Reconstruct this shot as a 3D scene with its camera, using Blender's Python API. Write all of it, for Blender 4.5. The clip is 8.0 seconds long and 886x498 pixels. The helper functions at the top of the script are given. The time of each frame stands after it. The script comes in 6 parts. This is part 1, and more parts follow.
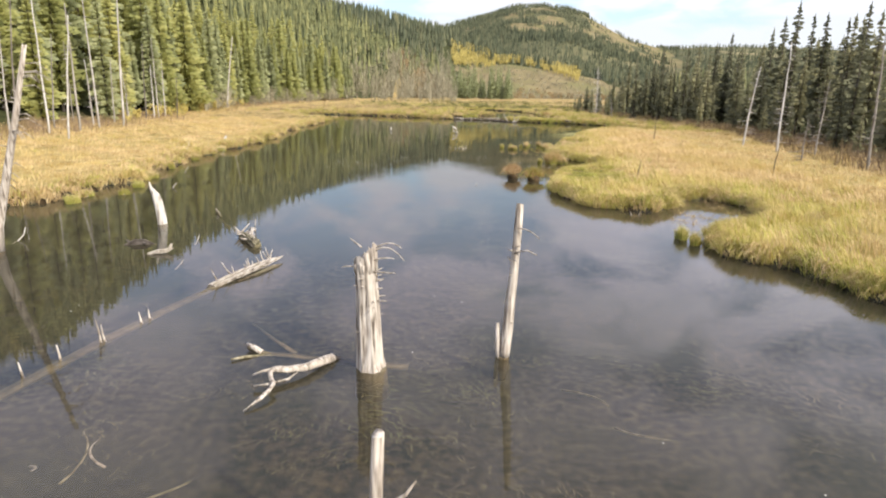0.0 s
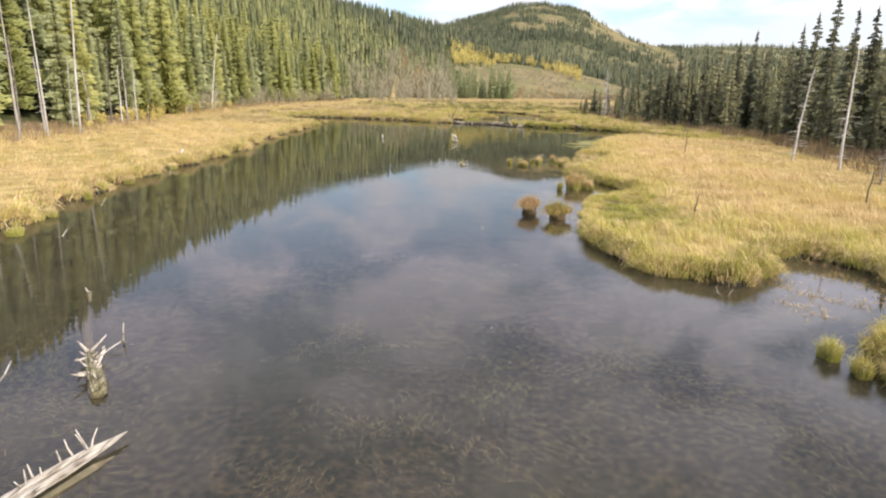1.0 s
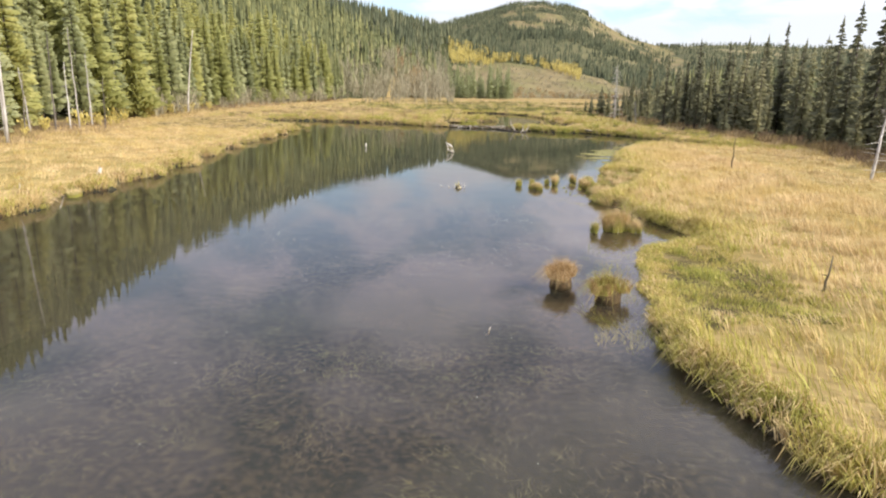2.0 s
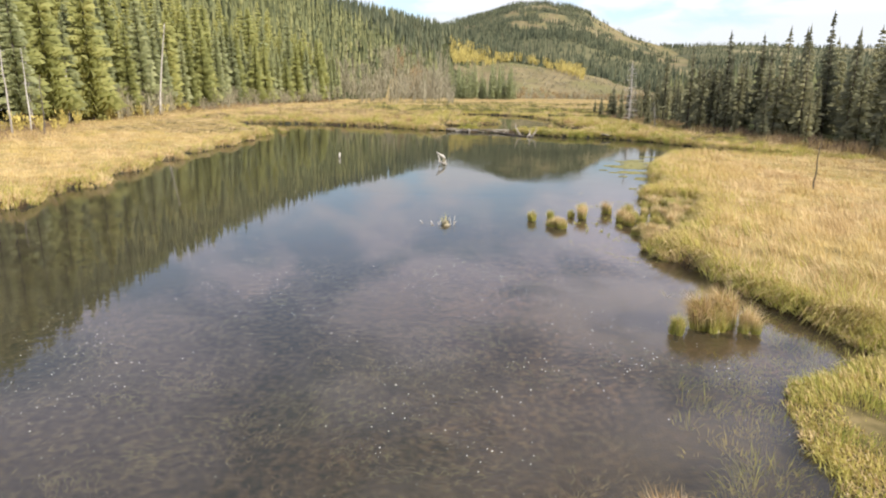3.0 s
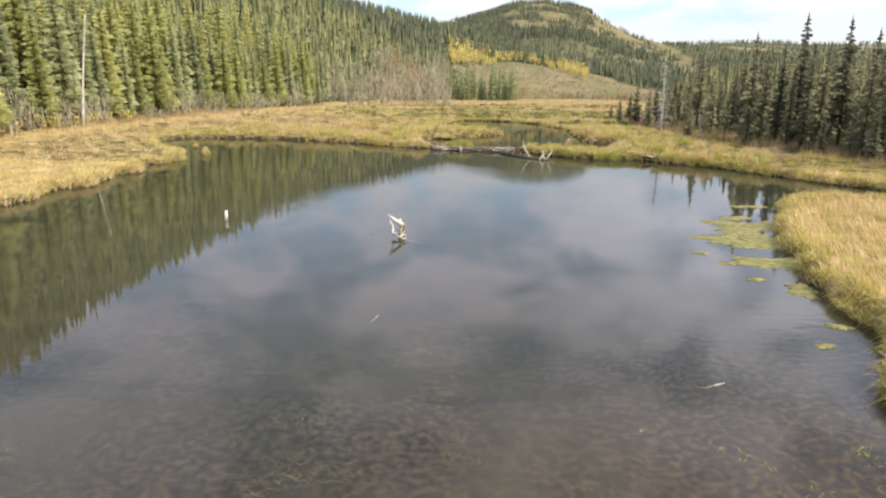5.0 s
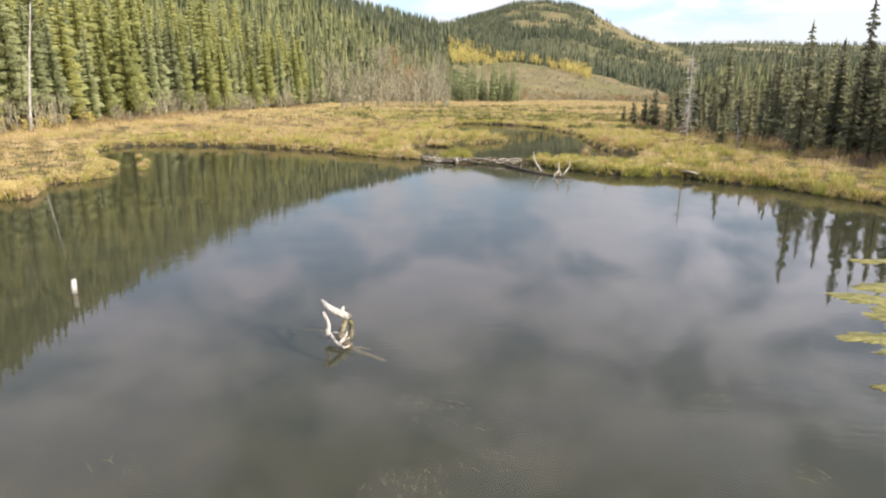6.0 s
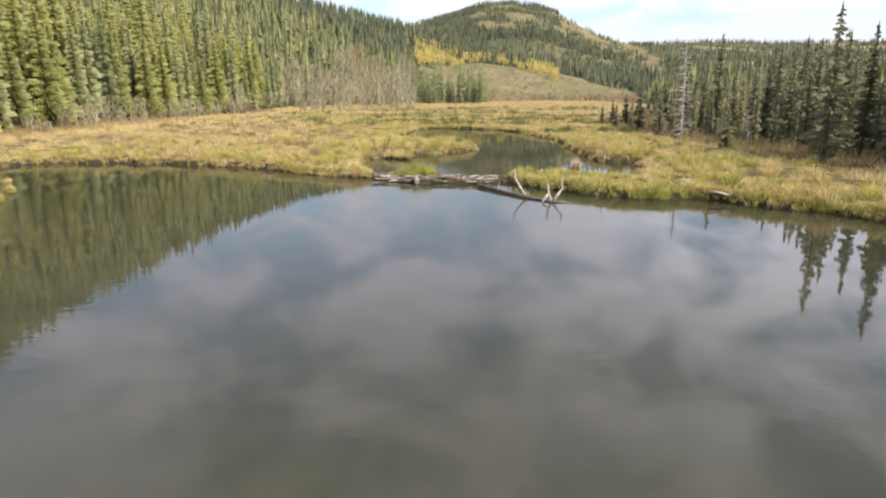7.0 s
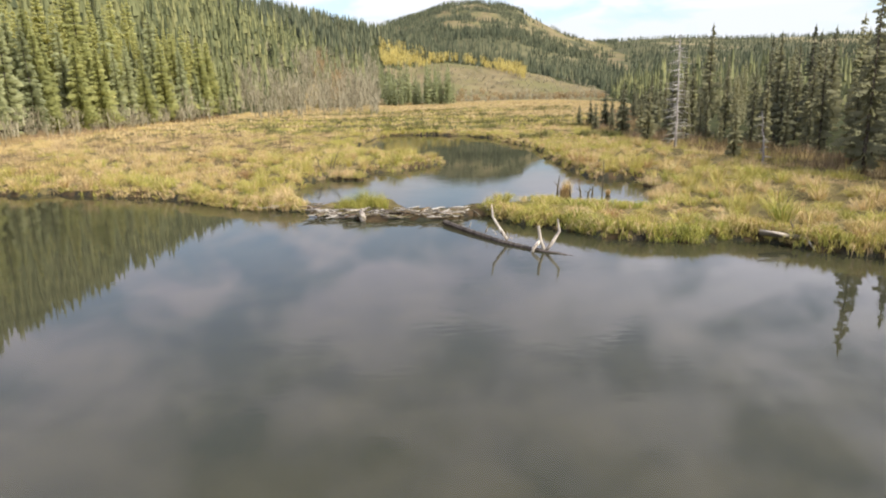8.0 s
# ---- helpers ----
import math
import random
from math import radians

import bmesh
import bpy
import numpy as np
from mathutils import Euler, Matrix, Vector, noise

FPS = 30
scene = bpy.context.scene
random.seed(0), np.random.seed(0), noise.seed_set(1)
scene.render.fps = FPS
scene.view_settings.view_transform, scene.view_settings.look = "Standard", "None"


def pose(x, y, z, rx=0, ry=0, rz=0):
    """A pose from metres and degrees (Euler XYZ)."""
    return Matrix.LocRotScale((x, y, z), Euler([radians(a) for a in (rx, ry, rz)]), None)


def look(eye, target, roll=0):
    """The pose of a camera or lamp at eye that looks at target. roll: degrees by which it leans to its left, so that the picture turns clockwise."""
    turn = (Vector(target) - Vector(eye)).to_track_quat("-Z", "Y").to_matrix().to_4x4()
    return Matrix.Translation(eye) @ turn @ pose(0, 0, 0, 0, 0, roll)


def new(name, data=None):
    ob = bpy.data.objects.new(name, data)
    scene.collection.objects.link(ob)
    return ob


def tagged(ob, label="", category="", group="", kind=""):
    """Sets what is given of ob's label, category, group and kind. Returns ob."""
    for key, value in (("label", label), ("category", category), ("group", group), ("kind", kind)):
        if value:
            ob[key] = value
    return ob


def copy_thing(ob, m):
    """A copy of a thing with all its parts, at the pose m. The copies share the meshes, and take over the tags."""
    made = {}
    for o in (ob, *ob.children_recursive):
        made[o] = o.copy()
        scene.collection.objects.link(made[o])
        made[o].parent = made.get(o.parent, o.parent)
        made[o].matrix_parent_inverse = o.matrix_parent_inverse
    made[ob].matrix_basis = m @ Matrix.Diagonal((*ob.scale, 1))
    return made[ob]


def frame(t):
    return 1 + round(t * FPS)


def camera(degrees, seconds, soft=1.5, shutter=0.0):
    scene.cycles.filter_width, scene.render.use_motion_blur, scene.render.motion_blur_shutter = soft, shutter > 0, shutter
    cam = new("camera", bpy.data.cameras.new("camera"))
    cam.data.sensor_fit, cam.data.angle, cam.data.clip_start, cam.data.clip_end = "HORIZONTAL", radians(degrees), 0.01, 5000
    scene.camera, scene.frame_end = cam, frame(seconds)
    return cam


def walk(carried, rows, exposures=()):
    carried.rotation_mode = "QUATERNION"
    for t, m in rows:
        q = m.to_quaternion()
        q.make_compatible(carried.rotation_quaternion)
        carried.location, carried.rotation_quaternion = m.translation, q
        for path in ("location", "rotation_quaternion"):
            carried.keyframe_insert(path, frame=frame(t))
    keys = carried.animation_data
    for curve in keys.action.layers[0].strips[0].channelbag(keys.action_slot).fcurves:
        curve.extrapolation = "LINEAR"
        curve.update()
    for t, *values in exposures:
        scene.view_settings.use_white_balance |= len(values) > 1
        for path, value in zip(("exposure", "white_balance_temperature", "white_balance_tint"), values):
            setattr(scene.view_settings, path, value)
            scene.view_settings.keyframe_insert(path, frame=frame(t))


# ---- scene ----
cam = camera(70, 8.0, soft=2.0)
PATH = [
    (0, (1.82, 10.792, 3.626), (1.699, 12.729, 3.144), 0.9),
    (0.5, (1.684, 14.231, 3.772), (1.563, 16.168, 3.288), 1.0),
    (1, (1.515, 17.641, 3.967), (1.395, 19.577, 3.482), 1.0),
    (1.5, (1.337, 21.511, 4.119), (1.225, 23.447, 3.63), 1.1),
    (1.7, (1.292, 23.114, 4.133), (1.181, 25.051, 3.646), 1.0),
    (2.8, (1.44, 32.454, 3.893), (1.318, 34.39, 3.407), 0.7),
    (3, (1.446, 34.19, 3.909), (1.324, 36.126, 3.425), 0.8),
    (3.5, (1.526, 38.421, 4.024), (1.402, 40.357, 3.538), 0.7),
    (4, (1.594, 42.518, 4.16), (1.469, 44.454, 3.673), 0.7),
    (4.5, (1.65, 46.478, 4.286), (1.526, 48.413, 3.798), 0.6),
    (4.7, (1.73, 48.068, 4.307), (1.604, 50.004, 3.821), 0.4),
    (6, (1.651, 58.833, 4.245), (1.522, 60.77, 3.763), 0.4),
    (6.5, (1.7, 62.987, 4.185), (1.609, 64.927, 3.707), 0.1),
    (7, (1.741, 67.065, 4.199), (1.702, 69.007, 3.723), -0.4),
    (7.5, (1.935, 70.888, 4.268), (1.945, 72.83, 3.792), -0.9),
    (8, (2.241, 74.57, 4.446), (2.288, 76.512, 3.97), -1.6),
]
walk(cam, [(t, look(eye, target, roll)) for t, eye, target, roll in PATH])

# ---------------------------------------------------------------- world, sun
scene.view_settings.exposure = 0.77
SUN_AZ, SUN_EL = radians(130), radians(36)
world = bpy.data.worlds.new("world")
scene.world = world
world.use_nodes = True
wn, wl = world.node_tree.nodes, world.node_tree.links
wn.clear()
w_out = wn.new("ShaderNodeOutputWorld")
w_bg = wn.new("ShaderNodeBackground")
w_bg.inputs["Strength"].default_value = 0.127
sky = wn.new("ShaderNodeTexSky")
sky.sky_type = 'NISHITA'
sky.sun_disc = False
sky.sun_elevation, sky.sun_rotation = SUN_EL, SUN_AZ
sky.air_density, sky.dust_density, sky.ozone_density = 1.0, 1.0, 2.5
# thin broken cloud deck, laid out on a plane overhead
w_tc = wn.new("ShaderNodeTexCoord")
w_sep = wn.new("ShaderNodeSeparateXYZ")
wl.new(w_tc.outputs["Generated"], w_sep.inputs[0])
w_max = wn.new("ShaderNodeMath"); w_max.operation = 'MAXIMUM'; w_max.inputs[1].default_value = 0.03
w_add = wn.new("ShaderNodeMath"); w_add.operation = 'ADD'; w_add.inputs[1].default_value = 0.32
wl.new(w_sep.outputs["Z"], w_max.inputs[0]); wl.new(w_max.outputs[0], w_add.inputs[0])
w_comb = wn.new("ShaderNodeCombineXYZ")
for k, ax in enumerate("XY"):
    d = wn.new("ShaderNodeMath"); d.operation = 'DIVIDE'
    wl.new(w_sep.outputs[ax], d.inputs[0]); wl.new(w_add.outputs[0], d.inputs[1])
    wl.new(d.outputs[0], w_comb.inputs[k])
w_noise = wn.new("ShaderNodeTexNoise")
w_noise.inputs["Scale"].default_value, w_noise.inputs["Detail"].default_value = 3.9, 7.0
w_noise.inputs["Roughness"].default_value, w_noise.inputs["Distortion"].default_value = 0.52, 0.5
w_noise.noise_dimensions = '4D'
w_noise.inputs["W"].default_value = 7.4
wl.new(w_comb.outputs[0], w_noise.inputs["Vector"])
w_ramp = wn.new("ShaderNodeValToRGB")
w_ramp.color_ramp.elements[0].position, w_ramp.color_ramp.elements[1].position = 0.41, 0.57
w_ramp.color_ramp.elements[0].color = (0.28, 0.28, 0.28, 1)
# the cover thickens towards the east
w_bank = wn.new("ShaderNodeSeparateXYZ"); wl.new(w_comb.outputs[0], w_bank.inputs[0])
w_more = wn.new("ShaderNodeMath"); w_more.operation = 'MULTIPLY_ADD'; w_more.inputs[1].default_value = 0.055
wl.new(w_bank.outputs["X"], w_more.inputs[0]); wl.new(w_noise.outputs["Fac"], w_more.inputs[2])
wl.new(w_more.outputs[0], w_ramp.inputs["Fac"])
w_mix = wn.new("ShaderNodeMix"); w_mix.data_type = 'RGBA'
wl.new(w_ramp.outputs["Color"], w_mix.inputs["Factor"])
wl.new(sky.outputs["Color"], w_mix.inputs["A"])
# the deck's colour is dimmer low down, brighter and bluer higher up
w_el = wn.new("ShaderNodeMapRange")
w_el.inputs["From Min"].default_value, w_el.inputs["From Max"].default_value = 0.10, 0.26
wl.new(w_sep.outputs["Z"], w_el.inputs["Value"])
w_tone = wn.new("ShaderNodeMix"); w_tone.data_type = 'RGBA'
w_tone.inputs["A"].default_value, w_tone.inputs["B"].default_value = (4.4, 4.6, 4.9, 1), (6.4, 6.3, 7.9, 1)
wl.new(w_el.outputs["Result"], w_tone.inputs["Factor"])
# brighter on the sun's side
w_sunny = wn.new("ShaderNodeMapRange")
w_sunny.inputs["From Min"].default_value, w_sunny.inputs["From Max"].default_value = 0.1, 0.65
wl.new(w_bank.outputs["X"], w_sunny.inputs["Value"])
w_lit = wn.new("ShaderNodeMath"); w_lit.operation = 'MULTIPLY'
wl.new(w_sunny.outputs["Result"], w_lit.inputs[0]); wl.new(w_el.outputs["Result"], w_lit.inputs[1])
w_tone2 = wn.new("ShaderNodeMix"); w_tone2.data_type = 'RGBA'
wl.new(w_lit.outputs[0], w_tone2.inputs["Factor"]); wl.new(w_tone.outputs["Result"], w_tone2.inputs["A"])
w_tone2.inputs["B"].default_value = (8.8, 8.7, 10.2, 1)
wl.new(w_tone2.outputs["Result"], w_mix.inputs["B"])
wl.new(w_mix.outputs["Result"], w_bg.inputs["Color"])
wl.new(w_bg.outputs[0], w_out.inputs["Surface"])

sun = new("sun", bpy.data.lights.new("sun", 'SUN'))
sun.data.energy, sun.data.angle, sun.data.color = 3.4, radians(0.6), (1.0, 0.93, 0.82)
sun.matrix_world = look((0, 0, 60), (-math.sin(SUN_AZ) * math.cos(SUN_EL) * 10, -math.cos(SUN_AZ) * math.cos(SUN_EL) * 10, 60 - 10 * math.sin(SUN_EL)))


# ---------------------------------------------------------------- materials
def material(name, stops, scale=3.0, detail=5.0, rough=0.8, stretch=(1, 1, 1), bump=0.3, bump_scale=None, coords="Object", island=0.0, obj_random=0.0, translucent=0.0, second=None):
    """A noise-coloured material. stops: (position, colour). second: (scale, colour, amount) of broad stains."""
    m = bpy.data.materials.new(name)
    m.use_nodes = True
    n, l = m.node_tree.nodes, m.node_tree.links
    n.clear()
    out = n.new("ShaderNodeOutputMaterial")
    bs = n.new("ShaderNodeBsdfPrincipled")
    bs.inputs["Roughness"].default_value = rough
    bs.inputs["Specular IOR Level"].default_value = 0.3 if rough < 0.85 else 0.02
    geo = n.new("ShaderNodeNewGeometry")
    tc = n.new("ShaderNodeTexCoord")
    mp = n.new("ShaderNodeMapping")
    mp.inputs["Scale"].default_value = stretch
    l.new(geo.outputs["Position"] if coords == "World" else tc.outputs[coords], mp.inputs["Vector"])
    nz = n.new("ShaderNodeTexNoise")
    nz.inputs["Scale"].default_value, nz.inputs["Detail"].default_value = scale, detail
    l.new(mp.outputs[0], nz.inputs["Vector"])
    fac = nz.outputs["Fac"]

    def mixin(fac, src, amount):
        a = n.new("ShaderNodeMath"); a.operation = 'SUBTRACT'; a.inputs[1].default_value = 0.5
        l.new(src, a.inputs[0])
        b = n.new("ShaderNodeMath"); b.operation = 'MULTIPLY_ADD'; b.inputs[1].default_value = amount
        l.new(a.outputs[0], b.inputs[0]); l.new(fac, b.inputs[2])
        return b.outputs[0]
    if island:
        fac = mixin(fac, geo.outputs["Random Per Island"], island)
    if obj_random:
        oi = n.new("ShaderNodeObjectInfo")
        fac = mixin(fac, oi.outputs["Random"], obj_random)
    rp = n.new("ShaderNodeValToRGB")
    e = rp.color_ramp.elements
    while len(e) < len(stops):
        e.new(0.5)
    for el, (p, c) in zip(e, stops):
        el.position, el.color = p, (*c, 1)
    l.new(fac, rp.inputs["Fac"])
    col = rp.outputs["Color"]
    if second:
        n2 = n.new("ShaderNodeTexNoise")
        n2.inputs["Scale"].default_value, n2.inputs["Detail"].default_value = second[0], 3.0
        l.new(geo.outputs["Position"], n2.inputs["Vector"])
        r2 = n.new("ShaderNodeValToRGB")
        r2.color_ramp.elements[0].position, r2.color_ramp.elements[1].position = 0.42, 0.62
        r2.color_ramp.elements[1].color = (second[2],) * 3 + (1,)
        l.new(n2.outputs["Fac"], r2.inputs["Fac"])
        mx = n.new("ShaderNodeMix"); mx.data_type = 'RGBA'
        l.new(r2.outputs["Color"], mx.inputs["Factor"]); l.new(col, mx.inputs["A"])
        mx.inputs["B"].default_value = (*second[1], 1)
        col = mx.outputs["Result"]
    l.new(col, bs.inputs["Base Color"])
    if bump:
        bp = n.new("ShaderNodeBump")
        bp.inputs["Strength"].default_value, bp.inputs["Distance"].default_value = bump, 0.02
        nb = n.new("ShaderNodeTexNoise")
        nb.inputs["Scale"].default_value, nb.inputs["Detail"].default_value = bump_scale or scale * 3, 4.0
        l.new(mp.outputs[0], nb.inputs["Vector"]); l.new(nb.outputs["Fac"], bp.inputs["Height"])
        l.new(bp.outputs[0], bs.inputs["Normal"])
    shader = bs.outputs[0]
    if translucent:
        tr = n.new("ShaderNodeBsdfTranslucent")
        l.new(col, tr.inputs["Color"])
        ms = n.new("ShaderNodeMixShader"); ms.inputs[0].default_value = translucent
        l.new(shader, ms.inputs[1]); l.new(tr.outputs[0], ms.inputs[2])
        shader = ms.outputs[0]
    l.new(shader, out.inputs["Surface"])
    return m


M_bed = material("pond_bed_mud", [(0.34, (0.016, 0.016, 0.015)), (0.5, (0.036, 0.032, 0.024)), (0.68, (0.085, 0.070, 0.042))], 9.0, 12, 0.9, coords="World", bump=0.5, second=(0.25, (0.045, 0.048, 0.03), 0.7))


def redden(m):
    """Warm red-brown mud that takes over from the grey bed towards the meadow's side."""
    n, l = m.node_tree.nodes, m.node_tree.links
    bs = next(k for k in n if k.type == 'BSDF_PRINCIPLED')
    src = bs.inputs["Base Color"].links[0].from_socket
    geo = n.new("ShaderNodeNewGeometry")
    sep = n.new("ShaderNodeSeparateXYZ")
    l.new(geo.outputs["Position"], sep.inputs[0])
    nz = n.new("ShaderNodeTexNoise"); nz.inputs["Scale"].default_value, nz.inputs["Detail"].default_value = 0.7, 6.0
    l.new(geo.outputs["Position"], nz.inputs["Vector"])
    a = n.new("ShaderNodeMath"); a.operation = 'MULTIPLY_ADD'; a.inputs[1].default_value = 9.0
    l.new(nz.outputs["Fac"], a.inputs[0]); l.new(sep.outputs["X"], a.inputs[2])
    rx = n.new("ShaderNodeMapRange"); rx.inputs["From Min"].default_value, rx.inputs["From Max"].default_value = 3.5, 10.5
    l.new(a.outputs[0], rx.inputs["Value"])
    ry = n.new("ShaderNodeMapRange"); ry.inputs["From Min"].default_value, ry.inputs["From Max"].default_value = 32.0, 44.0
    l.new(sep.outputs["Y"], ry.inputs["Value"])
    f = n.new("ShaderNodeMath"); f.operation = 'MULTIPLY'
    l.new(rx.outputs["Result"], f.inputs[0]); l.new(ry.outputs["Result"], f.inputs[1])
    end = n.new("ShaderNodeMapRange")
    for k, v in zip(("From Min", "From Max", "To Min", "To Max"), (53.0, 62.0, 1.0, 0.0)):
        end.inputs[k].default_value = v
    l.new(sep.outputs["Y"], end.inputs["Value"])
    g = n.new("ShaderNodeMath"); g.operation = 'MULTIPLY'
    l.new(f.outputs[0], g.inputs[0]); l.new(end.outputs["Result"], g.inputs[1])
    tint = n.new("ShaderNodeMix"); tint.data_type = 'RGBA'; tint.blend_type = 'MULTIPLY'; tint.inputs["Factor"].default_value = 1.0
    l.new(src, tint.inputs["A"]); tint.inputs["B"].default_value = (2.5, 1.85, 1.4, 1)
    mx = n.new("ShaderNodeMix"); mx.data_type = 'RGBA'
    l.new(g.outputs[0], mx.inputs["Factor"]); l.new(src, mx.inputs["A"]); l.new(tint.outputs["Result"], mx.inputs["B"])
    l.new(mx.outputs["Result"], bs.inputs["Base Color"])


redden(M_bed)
M_silt = material("deep_silt", [(0.35, (0.035, 0.033, 0.026)), (0.65, (0.06, 0.056, 0.04))], 0.7, 6, 0.95, coords="World", bump=0.2)
M_meadow = material("meadow_thatch", [(0.3, (0.22, 0.16, 0.065)), (0.5, (0.38, 0.28, 0.12)), (0.72, (0.50, 0.38, 0.17))], 1.1, 8, 0.9, coords="World", bump=0.8, bump_scale=9, second=(0.12, (0.22, 0.19, 0.06), 0.6))
# dark floor: shade between tufts is put into the colour; also the marsh floor
M_tuftfloor = material("gap_shade_and_marsh_thatch", [(0.3, (0.06, 0.05, 0.022)), (0.55, (0.13, 0.105, 0.045)), (0.75, (0.26, 0.20, 0.09))], 1.6, 8, 0.9, coords="World", bump=0.8, bump_scale=9)
M_bank = material("peat_bank", [(0.3, (0.035, 0.026, 0.016)), (0.6, (0.085, 0.06, 0.033)), (0.8, (0.14, 0.105, 0.05))], 3.5, 7, 0.95, coords="World", bump=0.8)
M_forestfloor = material("forest_floor", [(0.3, (0.03, 0.035, 0.016)), (0.6, (0.065, 0.07, 0.03)), (0.8, (0.12, 0.105, 0.05))], 0.4, 8, 0.95, coords="World", bump=0.5)
M_hillgrass = material("hill_grass", [(0.3, (0.14, 0.115, 0.062)), (0.55, (0.21, 0.17, 0.09)), (0.8, (0.27, 0.22, 0.11))], 0.08, 9, 0.95, coords="World", bump=0.4, second=(0.03, (0.15, 0.15, 0.06), 0.6))
M_farhill = material("wooded_hill_ground", [(0.4, (0.09, 0.092, 0.05)), (0.56, (0.15, 0.14, 0.072)), (0.66, (0.26, 0.22, 0.12))], 0.009, 9, 0.95, coords="World", bump=0.3)
M_gold = material("dry_sedge", [(0.2, (0.37, 0.25, 0.115)), (0.5, (0.61, 0.455, 0.225)), (0.8, (0.77, 0.61, 0.35))], 0.9, 4, 0.7, coords="World", bump=0, island=0.5, translucent=0.25, second=(0.35, (0.54, 0.42, 0.14), 0.6))
M_green = material("green_sedge", [(0.2, (0.22, 0.22, 0.045)), (0.5, (0.42, 0.395, 0.085)), (0.8, (0.58, 0.53, 0.15))], 1.2, 4, 0.6, coords="World", bump=0, island=0.5, translucent=0.3, second=(0.5, (0.56, 0.44, 0.15), 0.5))
M_tuft = material("straw_tipped_sedge", [(0.2, (0.42, 0.30, 0.14)), (0.5, (0.66, 0.50, 0.26)), (0.8, (0.80, 0.65, 0.39))], 0.9, 4, 0.7, coords="World", bump=0, island=0.5, translucent=0.25)


def green_foot(m, low, high):
    """Blades that are green near the root and dry towards the tip."""
    n, l = m.node_tree.nodes, m.node_tree.links
    bs = next(k for k in n if k.type == 'BSDF_PRINCIPLED')
    src = bs.inputs["Base Color"].links[0].from_socket
    tc = n.new("ShaderNodeTexCoord")
    sep = n.new("ShaderNodeSeparateXYZ"); l.new(tc.outputs["Object"], sep.inputs[0])
    rz = n.new("ShaderNodeMapRange"); rz.inputs["From Min"].default_value, rz.inputs["From Max"].default_value = low, high
    l.new(sep.outputs["Z"], rz.inputs["Value"])
    mx = n.new("ShaderNodeMix"); mx.data_type = 'RGBA'
    l.new(rz.outputs["Result"], mx.inputs["Factor"])
    mx.inputs["A"].default_value = (0.34, 0.33, 0.075, 1); l.new(src, mx.inputs["B"])
    for user in [k for k in n if k.type in ('BSDF_PRINCIPLED', 'BSDF_TRANSLUCENT')]:
        l.new(mx.outputs["Result"], user.inputs["Base Color" if user.type == 'BSDF_PRINCIPLED' else "Color"])


green_foot(M_tuft, 0.05, 0.26)
M_fresh = material("fresh_grass", [(0.2, (0.15, 0.18, 0.03)), (0.5, (0.32, 0.33, 0.065)), (0.8, (0.47, 0.45, 0.11))], 1.2, 4, 0.6, coords="World", bump=0, island=0.5, translucent=0.3)
# sedge of the far channels, darkened to carry the shade of their banks
M_shadesedge = material("bank_shade_sedge", [(0.2, (0.07, 0.08, 0.025)), (0.5, (0.14, 0.145, 0.045)), (0.8, (0.25, 0.23, 0.08))], 1.2, 4, 0.6, coords="World", bump=0, island=0.5, translucent=0.2)
M_rust = material("rusty_sedge", [(0.2, (0.20, 0.11, 0.045)), (0.5, (0.40, 0.245, 0.10)), (0.8, (0.58, 0.41, 0.19))], 1.2, 4, 0.7, coords="World", bump=0, island=0.5, translucent=0.2)
M_shrub = material("willow_twigs", [(0.2, (0.09, 0.06, 0.04)), (0.5, (0.20, 0.135, 0.085)), (0.8, (0.30, 0.22, 0.12))], 0.6, 4, 0.8, coords="World", bump=0, island=0.6, second=(0.2, (0.27, 0.2, 0.07), 0.6))
M_weed = material("pond_weed", [(0.2, (0.05, 0.042, 0.022)), (0.5, (0.125, 0.10, 0.052)), (0.8, (0.21, 0.165, 0.085))], 0.9, 4, 0.7, coords="World", bump=0, island=0.9, second=(0.45, (0.14, 0.145, 0.05), 0.7))
M_algae = material("algae_mat", [(0.3, (0.10, 0.098, 0.03)), (0.55, (0.22, 0.20, 0.06)), (0.8, (0.33, 0.29, 0.10))], 5, 6, 0.8, coords="World", bump=0.8)
M_dead = material("weathered_wood", [(0.34, (0.08, 0.062, 0.045)), (0.43, (0.31, 0.265, 0.21)), (0.53, (0.48, 0.425, 0.35)), (0.70, (0.62, 0.565, 0.48))], 22, 8, 0.8, stretch=(1, 1, 0.10), bump=0.9, bump_scale=30, second=(2.2, (0.30, 0.25, 0.19), 0.6))
M_drift = material("bleached_driftwood", [(0.34, (0.10, 0.08, 0.058)), (0.46, (0.30, 0.26, 0.205)), (0.58, (0.44, 0.39, 0.32)), (0.74, (0.56, 0.505, 0.425))], 13, 9, 0.8, bump=0.9, bump_scale=40, second=(3.0, (0.26, 0.215, 0.16), 0.55))
M_white = material("gnawed_white_wood", [(0.34, (0.17, 0.14, 0.105)), (0.46, (0.42, 0.38, 0.32)), (0.7, (0.60, 0.56, 0.48))], 14, 8, 0.75, stretch=(1, 1, 0.15), bump=0.8, bump_scale=30)
M_log = material("silvered_log_wood", [(0.34, (0.07, 0.055, 0.04)), (0.44, (0.27, 0.23, 0.18)), (0.55, (0.40, 0.36, 0.30)), (0.72, (0.52, 0.475, 0.40))], 20, 8, 0.8, stretch=(1, 0.08, 1), bump=0.9, bump_scale=30, second=(2.2, (0.30, 0.26, 0.19), 0.6))
